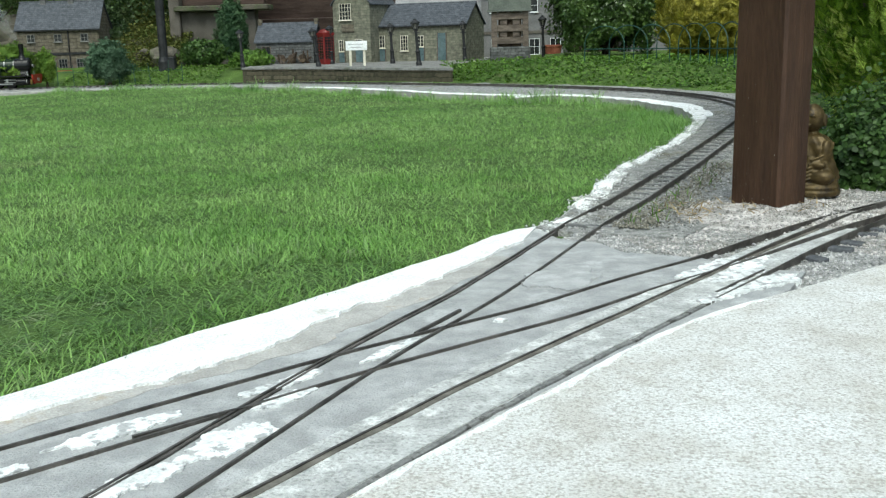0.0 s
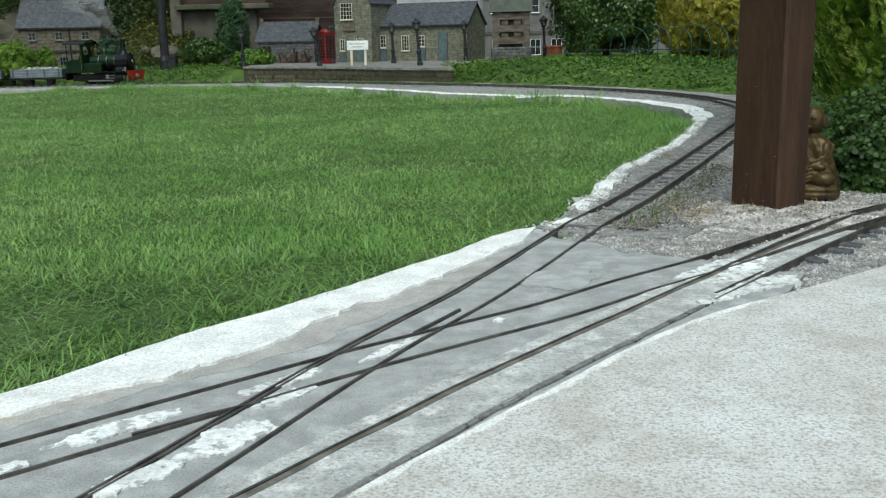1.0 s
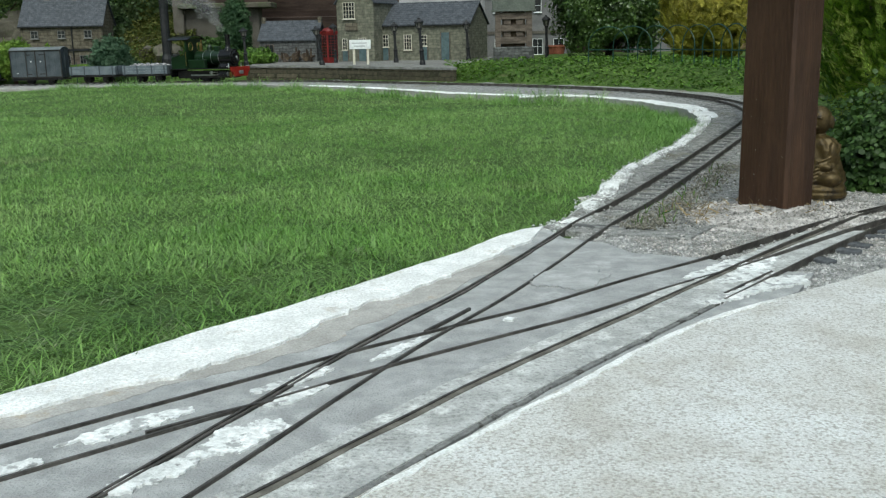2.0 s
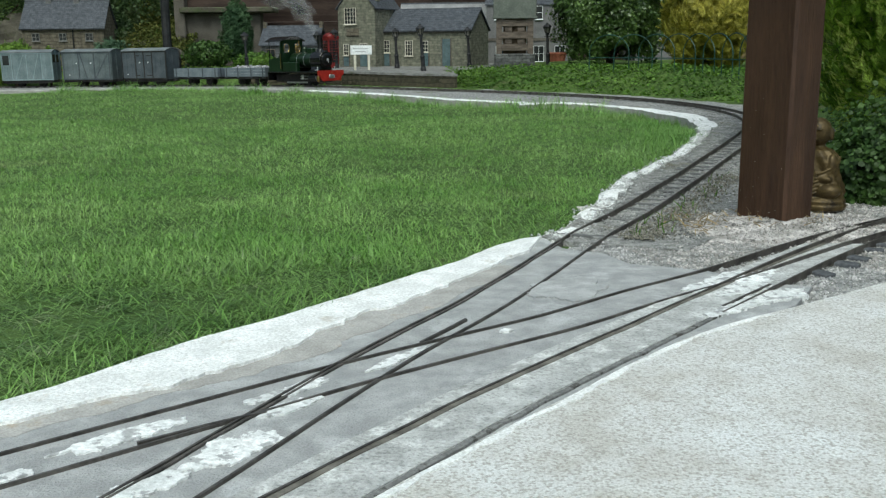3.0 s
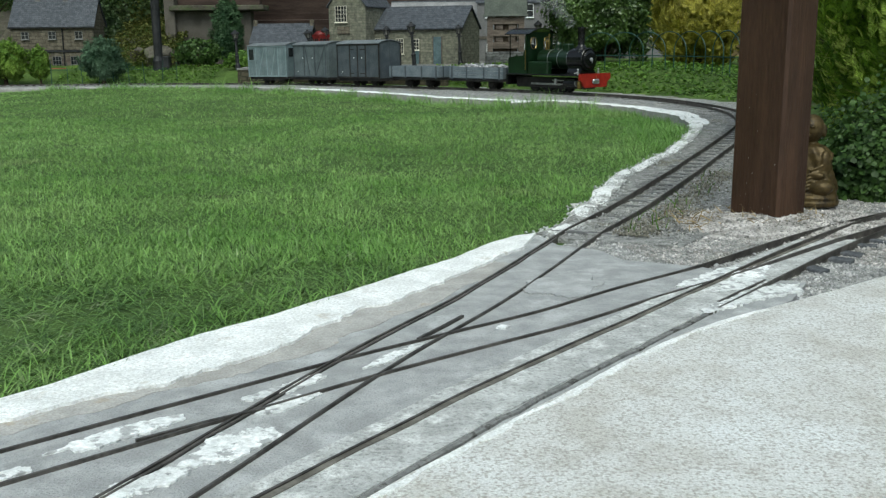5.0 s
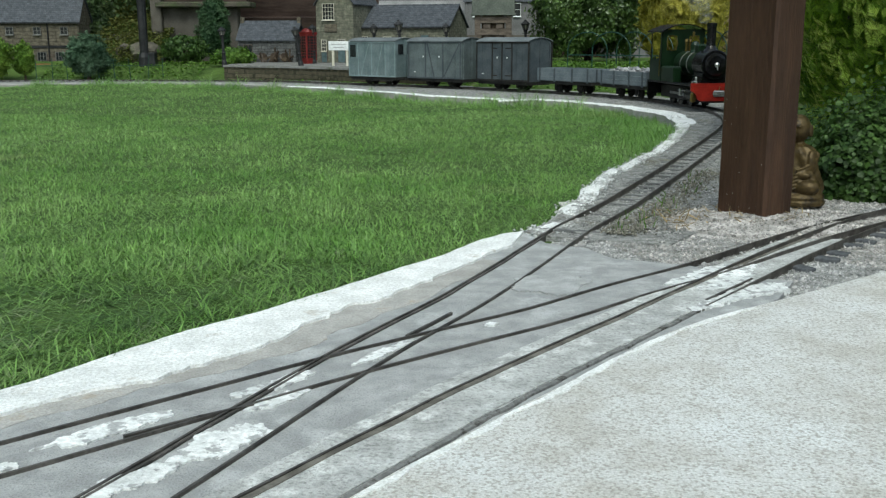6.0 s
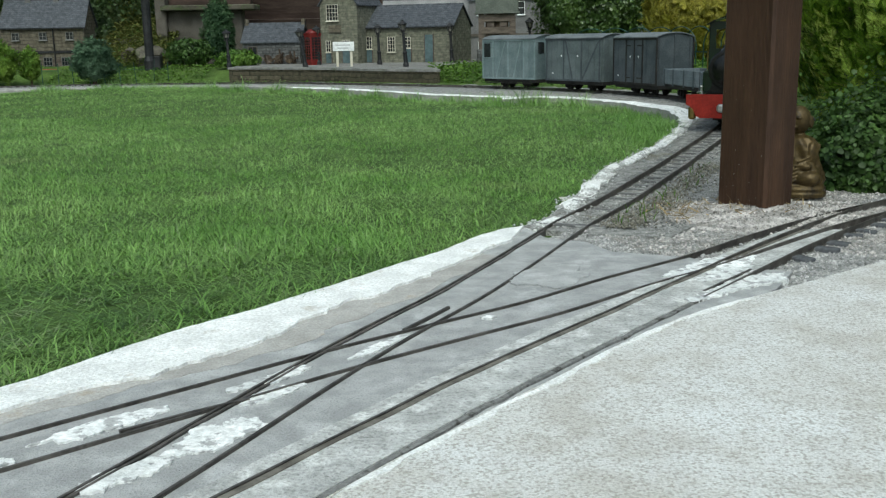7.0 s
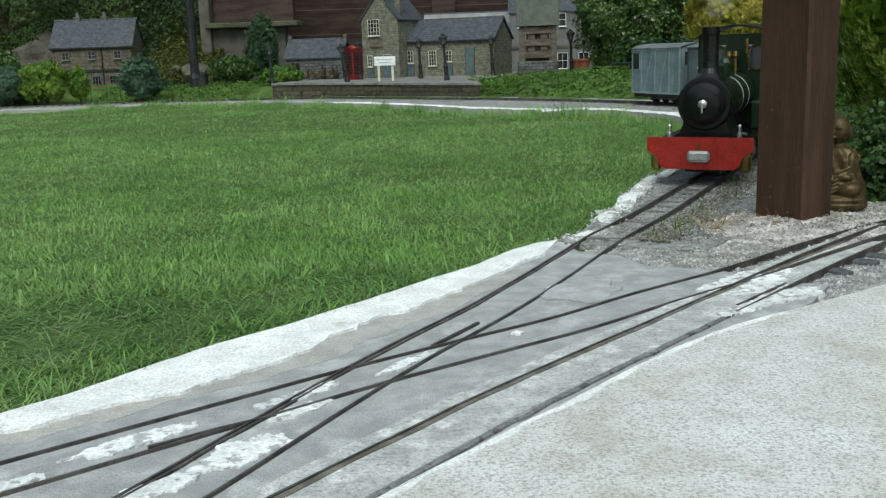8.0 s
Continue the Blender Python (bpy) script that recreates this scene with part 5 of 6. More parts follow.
def steam():
    """Thin wisps of steam trailing from the chimney."""
    for i in range(15):
        u = i / 14
        t = thing("steam_puff", None, "thin pale wisp of chimney steam", "steam", group="steam wisps")
        bm = B()
        size = 0.010 + 0.026 * u
        bmesh.ops.create_icosphere(bm, subdivisions=3, radius=1)
        for v in bm.verts:
            k = 1 + 0.7 * noise.noise(v.co * 1.3 + Vector((i * 3.1, 0, 0))) + 0.3 * noise.noise(v.co * 3 + Vector((0, i * 2.3, 0)))
            v.co = Vector((v.co.x * 1.4, v.co.y, v.co.z * 0.8)) * size * k
        for f in bm.faces:
            f.smooth = True
        part("wisp", bm, M["steam"], t)
        PUFFS.append((t, 0.07 + 0.27 * u ** 1.1 + rng.uniform(-0.02, 0.02), 0.196 + 0.13 * u ** 0.8 + rng.uniform(-0.02, 0.02) * u, rng.uniform(-0.04, 0.04) * u))


def train():
    for ob, back, base, k in ((locomotive(), 0.147, 0.10, 0.97), (open_wagon("grey-blue open wagon with a pale stone load", True), 0.4135, 0.085, 0.93), (open_wagon("empty grey-blue planked open wagon", False), 0.6535, 0.085, 0.93),
                              (van("doors", "charcoal grey goods van with double doors"), 0.8865, 0.09, 0.93), (van("braced", "dark grey goods van with diagonal braces"), 1.1505, 0.09, 0.93), (van("brake", "blue-grey brake van with dark windows"), 1.3995, 0.09, 0.93)):
        ob.scale = (k, k, k)
        TRAIN.append((ob, back, base))


def motions():
    for ob, back, base in TRAIN:
        walk(ob, [(t, on_track(front_at(t) - back, base)) for t in np.arange(0, 8.01, 0.1)])
    for ob, lag, z, side in PUFFS:
        rows = []
        for t in np.arange(0, 8.01, 0.1):
            q = MAIN.side(front_at(t - lag) - 0.055, side)
            rows.append((t, pose(q[0], q[1], z, 0, 0, 20 * t)))
        walk(ob, rows)
    start = front_at(0)
    times = [k / FPS for k in range(0, 8 * FPS + 1)]
    run = [front_at(t) - start for t in times]
    for ob, r, x in ROLLERS:
        walk(ob, [(t, pose(x, 0, r, 0, math.degrees(d / (0.93 * r)), 0)) for t, d in zip(times, run)])
    for ob, y, phase in CRANKS:
        walk(ob, [(t, pose(0.007 * math.cos(-d / 0.0163 + phase), y, 0.0175 + 0.007 * math.sin(-d / 0.0163 + phase))) for t, d in zip(times, run)])


# ---- buildings and fittings behind the line ----
def window(parent, x, z, w, h, cols, rows, y=-0.002, name="window", paint="cream", m=None):
    """A glazed window on a wall facing -y: recessed pane, frame, glazing bars and sill."""
    ob = thing(name)
    ob.parent = parent
    if m is not None:
        ob.matrix_basis = m
    part("pane", box(B(), x - w / 2, y - 0.0005, z, x + w / 2, y + 0.004, z + h), M["glass"], ob)
    bm = B()
    t = 0.0022
    for a, b, c, d in ((x - w / 2, z, x - w / 2 + t, z + h), (x + w / 2 - t, z, x + w / 2, z + h), (x - w / 2, z, x + w / 2, z + t), (x - w / 2, z + h - t, x + w / 2, z + h)):
        box(bm, a, y - 0.0030, b, c, y + 0.001, d)
    for i in range(1, cols):
        cx = x - w / 2 + w * i / cols
        box(bm, cx - 0.0008, y - 0.0022, z, cx + 0.0008, y, z + h)
    for i in range(1, rows):
        cz = z + h * i / rows
        box(bm, x - w / 2, y - 0.0023, cz - 0.0008, x + w / 2, y, cz + 0.0008)
    part("window_frame", bm, M[paint], ob)
    part("sill", box(B(), x - w / 2 - 0.003, y - 0.006, z - 0.004, x + w / 2 + 0.003, y + 0.002, z, 0.0006), M[paint], ob)
    return ob


def door(parent, x, z, w, h, paint="blue", y=-0.002):
    bm = box(B(), x - w / 2, y - 0.002, z, x + w / 2, y + 0.003, z + h)
    for i in range(1, 4):
        cx = x - w / 2 + w * i / 4
        box(bm, cx - 0.0005, y - 0.0028, z, cx + 0.0005, y, z + h)
    d = part("door", bm, M[paint], parent, "blue-grey painted plank door")
    part("door_jamb", box(B(), x - w / 2 - 0.003, y - 0.003, z, x - w / 2, y + 0.003, z + h + 0.003), M["timber"], d)
    part("door_jamb", box(B(), x + w / 2, y - 0.003, z, x + w / 2 + 0.003, y + 0.003, z + h + 0.003), M["timber"], d)
    part("door_handle", rod(B(), (x + w * 0.3, y - 0.005, z + h * 0.45), (x + w * 0.3, y - 0.001, z + h * 0.45), 0.001, seg=6), M["iron"], d)


def gabled(parent, L, W, he, hr, wall, roof, axis="x", over=0.008, base=-0.05):
    """Walls with gables and a roof of two thick slopes. Facade along x at y = 0."""
    bm = B()
    if axis == "x":
        out = [(0, base), (W, base), (W, he), (W / 2, hr), (0, he)]
        m = Matrix(((0, 0, 1, 0), (1, 0, 0, 0), (0, 1, 0, 0), (0, 0, 0, 1)))
        prism(bm, out, 0, L, m)
        half, run = W / 2, L
    else:
        out = [(0, base), (L, base), (L, he), (L / 2, hr), (0, he)]
        m = Matrix(((1, 0, 0, 0), (0, 0, 1, 0), (0, 1, 0, 0), (0, 0, 0, 1)))
        prism(bm, out, 0, W, m)
        half, run = L / 2, W
    part("wall", bm, wall, parent)
    sl = (hr - he) / half
    t = 0.005
    for sg in (-1, 1):
        e = half + over
        prof = [(half + sg * 0, hr + 0.001), (half + sg * e, hr - sl * e + 0.001), (half + sg * e, hr - sl * e + 0.001 + t), (half, hr + 0.001 + t * 1.2)]
        bm = B()
        prism(bm, prof, -over, run + over, m)
        part("roof_slope", bm, roof, parent)
    bm = B()
    prism(bm, [(half - 0.005, hr + 0.003), (half + 0.005, hr + 0.003), (half + 0.0025, hr + 0.010), (half - 0.0025, hr + 0.010)], -over - 0.001, run + over + 0.001, m)
    part("ridge", bm, M["slate"], parent)


def chimney_stack(parent, x, y, z, h, w=0.028, m="housestone", pots=1):
    c = part("chimney", box(box(B(), x - w / 2, y - w / 2, z - 0.03, x + w / 2, y + w / 2, z + h, 0.001), x - w / 2 - 0.003, y - w / 2 - 0.003, z + h, x + w / 2 + 0.003, y + w / 2 + 0.003, z + h + 0.006, 0.001), M[m], parent)
    part("chimney_pot", lathe(B(), [(0.008, z + h + 0.006), (0.006, z + h + 0.024), (0.0075, z + h + 0.028)], 10, Matrix.Translation((x, y, 0))), M["greyrender"], c)


def station():
    t = thing("station_house", pose(-0.462, 4.22, 0.058, 0, 0, -22), "two-storey buff stone station house with cream windows", "house")
    gabled(t, 0.175, 0.24, 0.245, 0.352, M["housestone"], M["slate"], "y")
    window(t, 0.060, 0.176, 0.056, 0.068, 4, 4)
    window(t, 0.036, 0.046, 0.024, 0.048, 2, 3)
    door(t, 0.036, 0.0, 0.026, 0.045)
    window(t, 0.120, 0.060, 0.036, 0.036, 3, 2)
    door(t, 0.120, 0.0, 0.034, 0.056)
    part("name_plate", box(B(), 0.040, -0.005, 0.126, 0.098, 0.0, 0.158, 0.001), M["cottagestone"], t, "pale stone plaque")
    chimney_stack(t, 0.150, 0.06, 0.30, 0.06)
    t = thing("station_office", pose(-0.318, 4.255, 0.058, 0, 0, -22), "low buff stone station office with slate roof", "house")
    gabled(t, 0.452, 0.22, 0.148, 0.232, M["housestone"], M["slate"], "x")
    for x, w in ((0.055, 0.052), (0.068, 0.0)):
        if w:
            window(t, x, 0.056, w, 0.052, 4, 3)
            door(t, x, 0.0, 0.050, 0.054)
    window(t, 0.172, 0.042, 0.036, 0.064, 3, 4)
    window(t, 0.248, 0.058, 0.028, 0.046, 2, 3)
    door(t, 0.248, 0.0, 0.028, 0.056)
    door(t, 0.345, 0.0, 0.036, 0.112)
    bm = box(B(), -0.004, -0.011, 0.140, 0.456, -0.008, 0.144)
    part("gutter", bm, M["iron"], t)


def platform():
    far = MAIN.p[:, 1] > 2.7
    a, b = (float(MAIN.s[np.argmin(np.abs(MAIN.p[:, 0] - x) + 9 * ~far)]) for x in (-0.84, -0.06))
    ss = np.linspace(a, b, 24)
    front = [tuple(MAIN.side(s, 0.155)) for s in ss]
    back = [(0.03, 3.42), (0.17, 3.85), (0.22, 4.6), (-0.85, 4.6)]
    tagged(part("platform", prism(B(), front + back, -0.02, 0.056), M["paving"]), "grey station platform with a stone face", "platform", kind="structure")
    pts = [(*MAIN.side(s, 0.150), 0.0) for s in ss]
    w = thing("platform_wall", None, "dark mossy stone platform edge wall", "wall", kind="structure")
    strip(pts, 0.012, -0.01, 0.049, "facing", M["mossy"], w)
    strip(pts, 0.020, 0.0495, 0.0570, "coping", M["paving"], w)


def lamp_post(x, y, z, h, lean=0.0):
    t = thing("lamp_post", pose(x, y, z, 0, lean, 0), "black cast iron platform lamp post", "lamp post", group="lamp posts")
    part("column", lathe(B(), [(0.0105, -0.01), (0.0105, 0.010), (0.0080, 0.016), (0.0075, h * 0.28), (0.0092, h * 0.29), (0.0092, h * 0.31), (0.0058, h * 0.34), (0.0050, h * 0.72), (0.0082, h * 0.73), (0.0082, h * 0.745), (0.0045, h * 0.77)], 14), M["iron"], t)
    part("lantern_glass", lathe(B(), [(0.0085, h * 0.77), (0.0135, h * 0.90)], 6), M["frost"], t, "grimy frosted lantern glass")
    bm = B()
    for i in range(6):
        a = i * math.pi / 3
        rod(bm, (0.0089 * math.cos(a), 0.0089 * math.sin(a), h * 0.77), (0.0140 * math.cos(a), 0.0140 * math.sin(a), h * 0.90), 0.0014, seg=5)
    lathe(bm, [(0.0092, h * 0.765), (0.0098, h * 0.775), (0.0086, h * 0.785)], 12)
    part("lantern_frame", bm, M["iron"], t)
    part("lantern_cap", lathe(B(), [(0.0140, h * 0.885), (0.0182, h * 0.895), (0.0175, h * 0.915), (0.0095, h * 0.96), (0.0060, h * 0.965), (0.0055, h * 0.985), (0.0020, h)], 14), M["iron"], t)
    part("ladder_bar", rod(B(), (-0.013, 0, h * 0.70), (0.013, 0, h * 0.70), 0.0015, seg=6), M["iron"], t)


def station_sign():
    t = thing("station_sign", pose(-0.317, 3.68, 0.0575, 0, 0, 4), "white station name board on two cream posts", "sign")
    for x in (-0.024, 0.028):
        part("post", box(B(), x - 0.0045, -0.004, -0.005, x + 0.0045, 0.004, 0.075, 0.0008), M["cream"], t)
    bd = part("board", box(B(), -0.040, -0.008, 0.056, 0.040, -0.004, 0.090, 0.0008), M["signwhite"], t, "white painted board")
    for i, (a, b) in enumerate(((-0.030, 0.026), (-0.022, 0.018))):
        z = 0.076 - i * 0.011
        part("lettering", box(B(), a, -0.0086, z, b, -0.0079, z + 0.004), M["lettering"], bd, "small grey lettering bar")


def phone_box():
    t = thing("telephone_box", pose(-0.475, 4.03, 0.057, 0, 0, 38), "red cast iron telephone box", "telephone box")
    w, h = 0.025, 0.128
    bm = box(B(), -w, -w, -0.005, w, w, h, 0.003)
    box(bm, -w - 0.002, -w - 0.002, h - 0.012, w + 0.002, w + 0.002, h - 0.002, 0.001)
    part("body", bm, M["red"], t)
    part("dome", lathe(B(), [(w * 1.2, h - 0.001), (w * 0.95, h + 0.008), (w * 0.5, h + 0.013), (0.001, h + 0.014)], 16), M["red"], t)
    for k in range(4):
        p = thing("glazing")
        p.parent = t
        p.matrix_basis = pose(0, 0, 0, 0, 0, 90 * k)
        if k == 1:
            continue
        part("pane", box(B(), -w + 0.006, -w - 0.0012, 0.022, w - 0.006, -w, h - 0.018), M["glass"], p)
        bm = B()
        for i in range(1, 8):
            z = 0.022 + (h - 0.04) * i / 8
            box(bm, -w + 0.006, -w - 0.002, z - 0.0009, w - 0.006, -w, z + 0.0009)
        for x in (-0.009, 0.009):
            box(bm, x - 0.0008, -w - 0.002, 0.022, x + 0.0008, -w, h - 0.018)
        part("glazing_bar", bm, M["red"], p)


def stone_shed():
    t = thing("stone_shed", pose(-0.815, 4.30, 0.060, 0, 0, -6), "low grey stone goods shed with slate roof", "shed")
    gabled(t, 0.255, 0.17, 0.092, 0.165, M["greystone"], M["slate"], "x")
    window(t, 0.045, 0.030, 0.040, 0.042, 2, 1, paint="timber")
    for x in (0.0, 0.255):
        part("gable_coping", box(B(), x - 0.008, 0.075, 0.150, x + 0.008, 0.095, 0.190, 0.002), M["cottagestone"], t)
    # rusty wagon parts and timber leaning on the wall
    for i in range(16):
        a = rng.uniform(0.09, 0.24)
        g = thing("scrap_bar", pose(-0.815 + a, 4.27 - rng.uniform(0.0, 0.03), 0.060, 0, rng.uniform(-65, 65), rng.uniform(0, 180)), "dark rusty scrap bar against the shed", "scrap", group="scrap heap")
        part("bar", box(B(), -0.004, -0.003, -0.002, 0.004, 0.003, rng.uniform(0.03, 0.06), 0.0006), M["timber" if i % 4 == 0 else "bark"], g)
    for i in range(3):
        g = thing("rusty_pulley", pose(-0.70 + i * 0.045, 4.26, 0.078, 90, 0, rng.uniform(-25, 25)), "rusty iron pulley leaning on the shed", "pulley", group="scrap heap")
        bm = lathe(B(), [(0.012, -0.002), (0.018, -0.002), (0.018, 0.002), (0.012, 0.002)], 16)
        for k in range(3):
            c, s = math.cos(k * math.pi / 3), math.sin(k * math.pi / 3)
            rod(bm, (-0.014 * c, -0.014 * s, 0), (0.014 * c, 0.014 * s, 0), 0.0015, seg=5)
        part("rim", bm, M["bark"], g)


def water_tower():
    t = thing("water_tower", pose(0.275, 3.93, 0.035, 0, 0, -3), "timber water tower with grey tank on a stone base", "water tower")
    bm = box(B(), -0.080, -0.055, -0.04, 0.080, 0.055, 0.074, 0.003)
    base = part("base", bm, M["greystone"], t, "dark grey stone base")
    for i, sx in enumerate((-0.062, 0.062)):
        for sy in (-0.040, 0.040):
            part("leg", box(B(), sx - 0.011, sy - 0.011, 0.074, sx + 0.011, sy + 0.011, 0.210, 0.001), M["timber"], t)
    for k in range(3):
        z = 0.086 + k * 0.047
        for sy in (-0.046, 0.046):
            part("crossbeam", box(B(), -0.060, sy - 0.004, z, 0.060, sy + 0.004, z + 0.026, 0.001), M["timber"], t)
        for x in (-0.025, 0.025):
            part("spacer", box(B(), x - 0.014, -0.045, z + 0.027, x + 0.014, -0.038, z + 0.046, 0.001), M["timber"], t)
    part("core", box(B(), -0.045, -0.034, 0.075, 0.045, 0.034, 0.208), M["bark"], t)
    tank = part("tank", box(box(B(), -0.084, -0.058, 0.216, 0.084, 0.058, 0.34, 0.003), -0.088, -0.062, 0.210, 0.088, 0.062, 0.218, 0.001), M["tank"], t, "grey-green riveted tank")
    for x in (-0.028, 0.028):
        part("seam", box(B(), x - 0.002, -0.0605, 0.218, x + 0.002, -0.057, 0.34), M["tank"], tank)


def grey_mill():
    t = thing("grey_mill", pose(0.19, 4.72, 0.03, 0, 0, -4), "grey rendered mill building with small white windows", "house")
    gabled(t, 0.42, 0.25, 0.30, 0.40, M["greyrender"], M["slate"], "x")
    for x, z in ((0.055, 0.228), (0.25, 0.228), (0.37, 0.228), (0.07, 0.03), (0.25, 0.03), (0.35, 0.03)):
        window(t, x, z, 0.034 if z > 0.1 else 0.05, 0.062 if z > 0.1 else 0.075, 1 if z > 0.1 else 2, 2, paint="signwhite")
    part("string_course", box(B(), 0, -0.004, 0.128, 0.42, 0.0, 0.142), M["render"], t)
    g = thing("terracotta_pot", pose(0.50, 4.45, 0.05), "dull red terracotta pot by the mill", "pot")
    part("bowl", lathe(B(), [(0.030, -0.01), (0.042, 0.045), (0.045, 0.048), (0.045, 0.056), (0.038, 0.056)], 18), M["terracotta"], g)


def rear_building():
    t = thing("grey_outbuilding", pose(-0.22, 4.80, 0.0, 0, 0, -3), "long low pale grey outbuilding behind the station", "outbuilding")
    gabled(t, 0.50, 0.12, 0.27, 0.335, M["paleroof"], M["paleroof"], "x")


def right_shed():
    t = thing("slatted_hut", pose(0.90, 4.70, 0.02, 0, 0, 4), "grey weathered hut with boarded roof", "hut")
    gabled(t, 0.34, 0.24, 0.135, 0.25, M["greyrender"], M["paleroof"], "x")


def cottage():
    t = thing("stone_cottage", pose(-1.915, 4.42, 0.0, 0, 0, 3), "two-storey brown stone cottage with slate roof", "house")
    gabled(t, 0.365, 0.20, 0.235, 0.350, M["cottagestone"], M["slate"], "x")
    for x in (0.062, 0.182, 0.300):
        window(t, x, 0.176, 0.034, 0.034, 2, 2, paint="dullwhite")
    for x in (0.195, 0.275):
        window(t, x, 0.045, 0.040, 0.055, 3, 3, paint="dullwhite")
    door(t, 0.235, 0.0, 0.034, 0.09, "timber")
    part("downpipe", rod(B(), (0.228, -0.004, 0), (0.228, -0.004, 0.232), 0.003, seg=8), M["iron"], t)
    part("string_course", box(B(), 0, -0.004, 0.118, 0.365, 0, 0.128), M["iron"], t)
    part("gutter", box(B(), -0.008, -0.012, 0.224, 0.373, -0.006, 0.229), M["iron"], t)
    for x in (0.10, 0.225):
        chimney_stack(t, x, 0.10, 0.345, 0.018, 0.024, "greyrender")
    b = thing("garden_bench", pose(-1.715, 4.33, 0.004), "small red-orange garden bench before the cottage", "bench")
    for k in range(3):
        part("slat", box(B(), 0, -0.006, 0.020 + k * 0.010, 0.070, -0.003, 0.027 + k * 0.010), M["terracotta"], b)
    part("seat", box(B(), 0, -0.028, 0.016, 0.070, -0.006, 0.020), M["terracotta"], b)
    for x in (0.004, 0.066):
        part("leg", box(B(), x - 0.002, -0.026, -0.004, x + 0.002, -0.006, 0.017), M["iron"], b)


def rear_fence():
    """Dark boarded garden fence closing the scene at the back."""
    t = thing("garden_fence", pose(-1.25, 4.98, 0.0), "dark brown horizontal boarded garden fence", "fence")
    for i in range(4):
        part("fence_post", box(B(), -0.06 + i * 1.12, -0.06, -0.05, 0.06 + i * 1.12, 0.03, 1.3, 0.005), M["fence"], t)
    me = None
    for k in range(10):
        for i in range(3):
            if me is None:
                ob = part("fence_board", box(B(), 0, -0.012, 0, 1.11, 0.012, 0.132, 0.002), M["fence"], t)
                me = ob.data
            else:
                ob = new("fence_board", me)
                ob.parent = t
            ob.matrix_basis = pose(i * 1.12, rng.uniform(-0.004, 0.004), 0.01 + k * 0.122, 9, 0, rng.uniform(-0.4, 0.4))
    w = thing("rendered_wall", pose(-1.28, 4.66, 0.0), "drab rendered garden wall with a stone ledge", "wall")
    part("panel", box(B(), 0.02, 0, -0.05, 0.40, 0.08, 0.30, 0.004), M["render"], w)
    part("buttress", box(B(), 0.0, -0.03, -0.05, 0.05, 0.06, 0.55, 0.004), M["render"], w)
    part("ledge", box(B(), 0.03, -0.05, 0.30, 0.47, 0.10, 0.325, 0.004), M["rock"], w)
    part("upper_panel", box(B(), 0.05, 0.03, 0.325, 0.44, 0.09, 0.6, 0.004), M["fence"], w)
    p = thing("dark_post", pose(-1.196, 4.2, 0.05), "dark stained timber post behind the line", "post")
    part("shaft", lathe(B(), [(0.026, -0.06), (0.026, 0.03), (0.019, 0.05), (0.019, 0.75)], 10), M["iron"], p)
    part("foot", box(B(), 0.02, -0.02, -0.04, 0.05, 0.02, 0.05, 0.004), M["iron"], p)


def rock(x, y, z, rx, ry, rz, seed):
    t = thing("garden_rock", pose(x, y, z, 0, 0, seed * 40), "rough brown garden rock on the bank", "rock", group="rocks")
    bm = B()
    bmesh.ops.create_icosphere(bm, subdivisions=3, radius=1)
    for v in bm.verts:
        k = 1 + 0.35 * noise.noise(v.co * 1.6 + Vector((seed, 0, 0))) + 0.12 * noise.noise(v.co * 5 + Vector((0, seed, 0)))
        v.co = Vector((v.co.x * rx, v.co.y * ry, v.co.z * rz)) * k
    part("boulder", bm, M["rock"], t)


def hoop_fence(points, z, h, label="dark green wire hoop edging on the bank"):
    """Overlapping wire hoops with a mid rail."""
    line = Line(points, 12)
    t = thing("hoop_edging", None, label, "edging")
    n = max(3, int(line.length / 0.085))
    for i in range(n):
        a, b = line.at(line.length * i / n), line.at(min(line.length * (i + 1.6) / n, line.length))
        if np.linalg.norm(b - a) < 0.02:
            continue
        bm = B()
        last = None
        for k in range(13):
            u = k / 12
            ang = math.pi * (1 - u)
            c = (a + b) / 2 + (b - a) / 2 * math.cos(ang)
            p = (c[0], c[1], z + h * 0.62 + h * 0.38 * math.sin(ang))
            if last:
                rod(bm, last, p, 0.0016, seg=5)
            last = p
        rod(bm, (a[0], a[1], z - 0.06), (a[0], a[1], z + h * 0.62), 0.0016, seg=5)
        rod(bm, (b[0], b[1], z - 0.06), (b[0], b[1], z + h * 0.62), 0.0016, seg=5)
        part("hoop", bm, M["hoop"], t)
    strip([(*line.at(s), z + h * 0.52) for s in np.linspace(0, line.length, 24)], 0.003, -0.0015, 0.0015, "rail", M["hoop"], t)


def wire_edging(points, z, h):
    """Thin leaning stakes joined by one wire."""
    line = Line(points, 12)
    t = thing("wire_edging", None, "thin dark stakes and wire beside the line", "edging")
    for i in range(9):
        q = line.at(line.length * i / 8)
        lean = rng.uniform(-0.012, 0.012)
        part("stake", rod(B(), (q[0], q[1], z - 0.06), (q[0] + lean, q[1], z + h * rng.uniform(0.85, 1.15)), 0.0019, 0.0012, 6), M["hoop"], t)
    strip([(*line.at(s), z + h * 0.55) for s in np.linspace(0, line.length, 24)], 0.0014, -0.0007, 0.0007, "wire", M["hoop"], t)


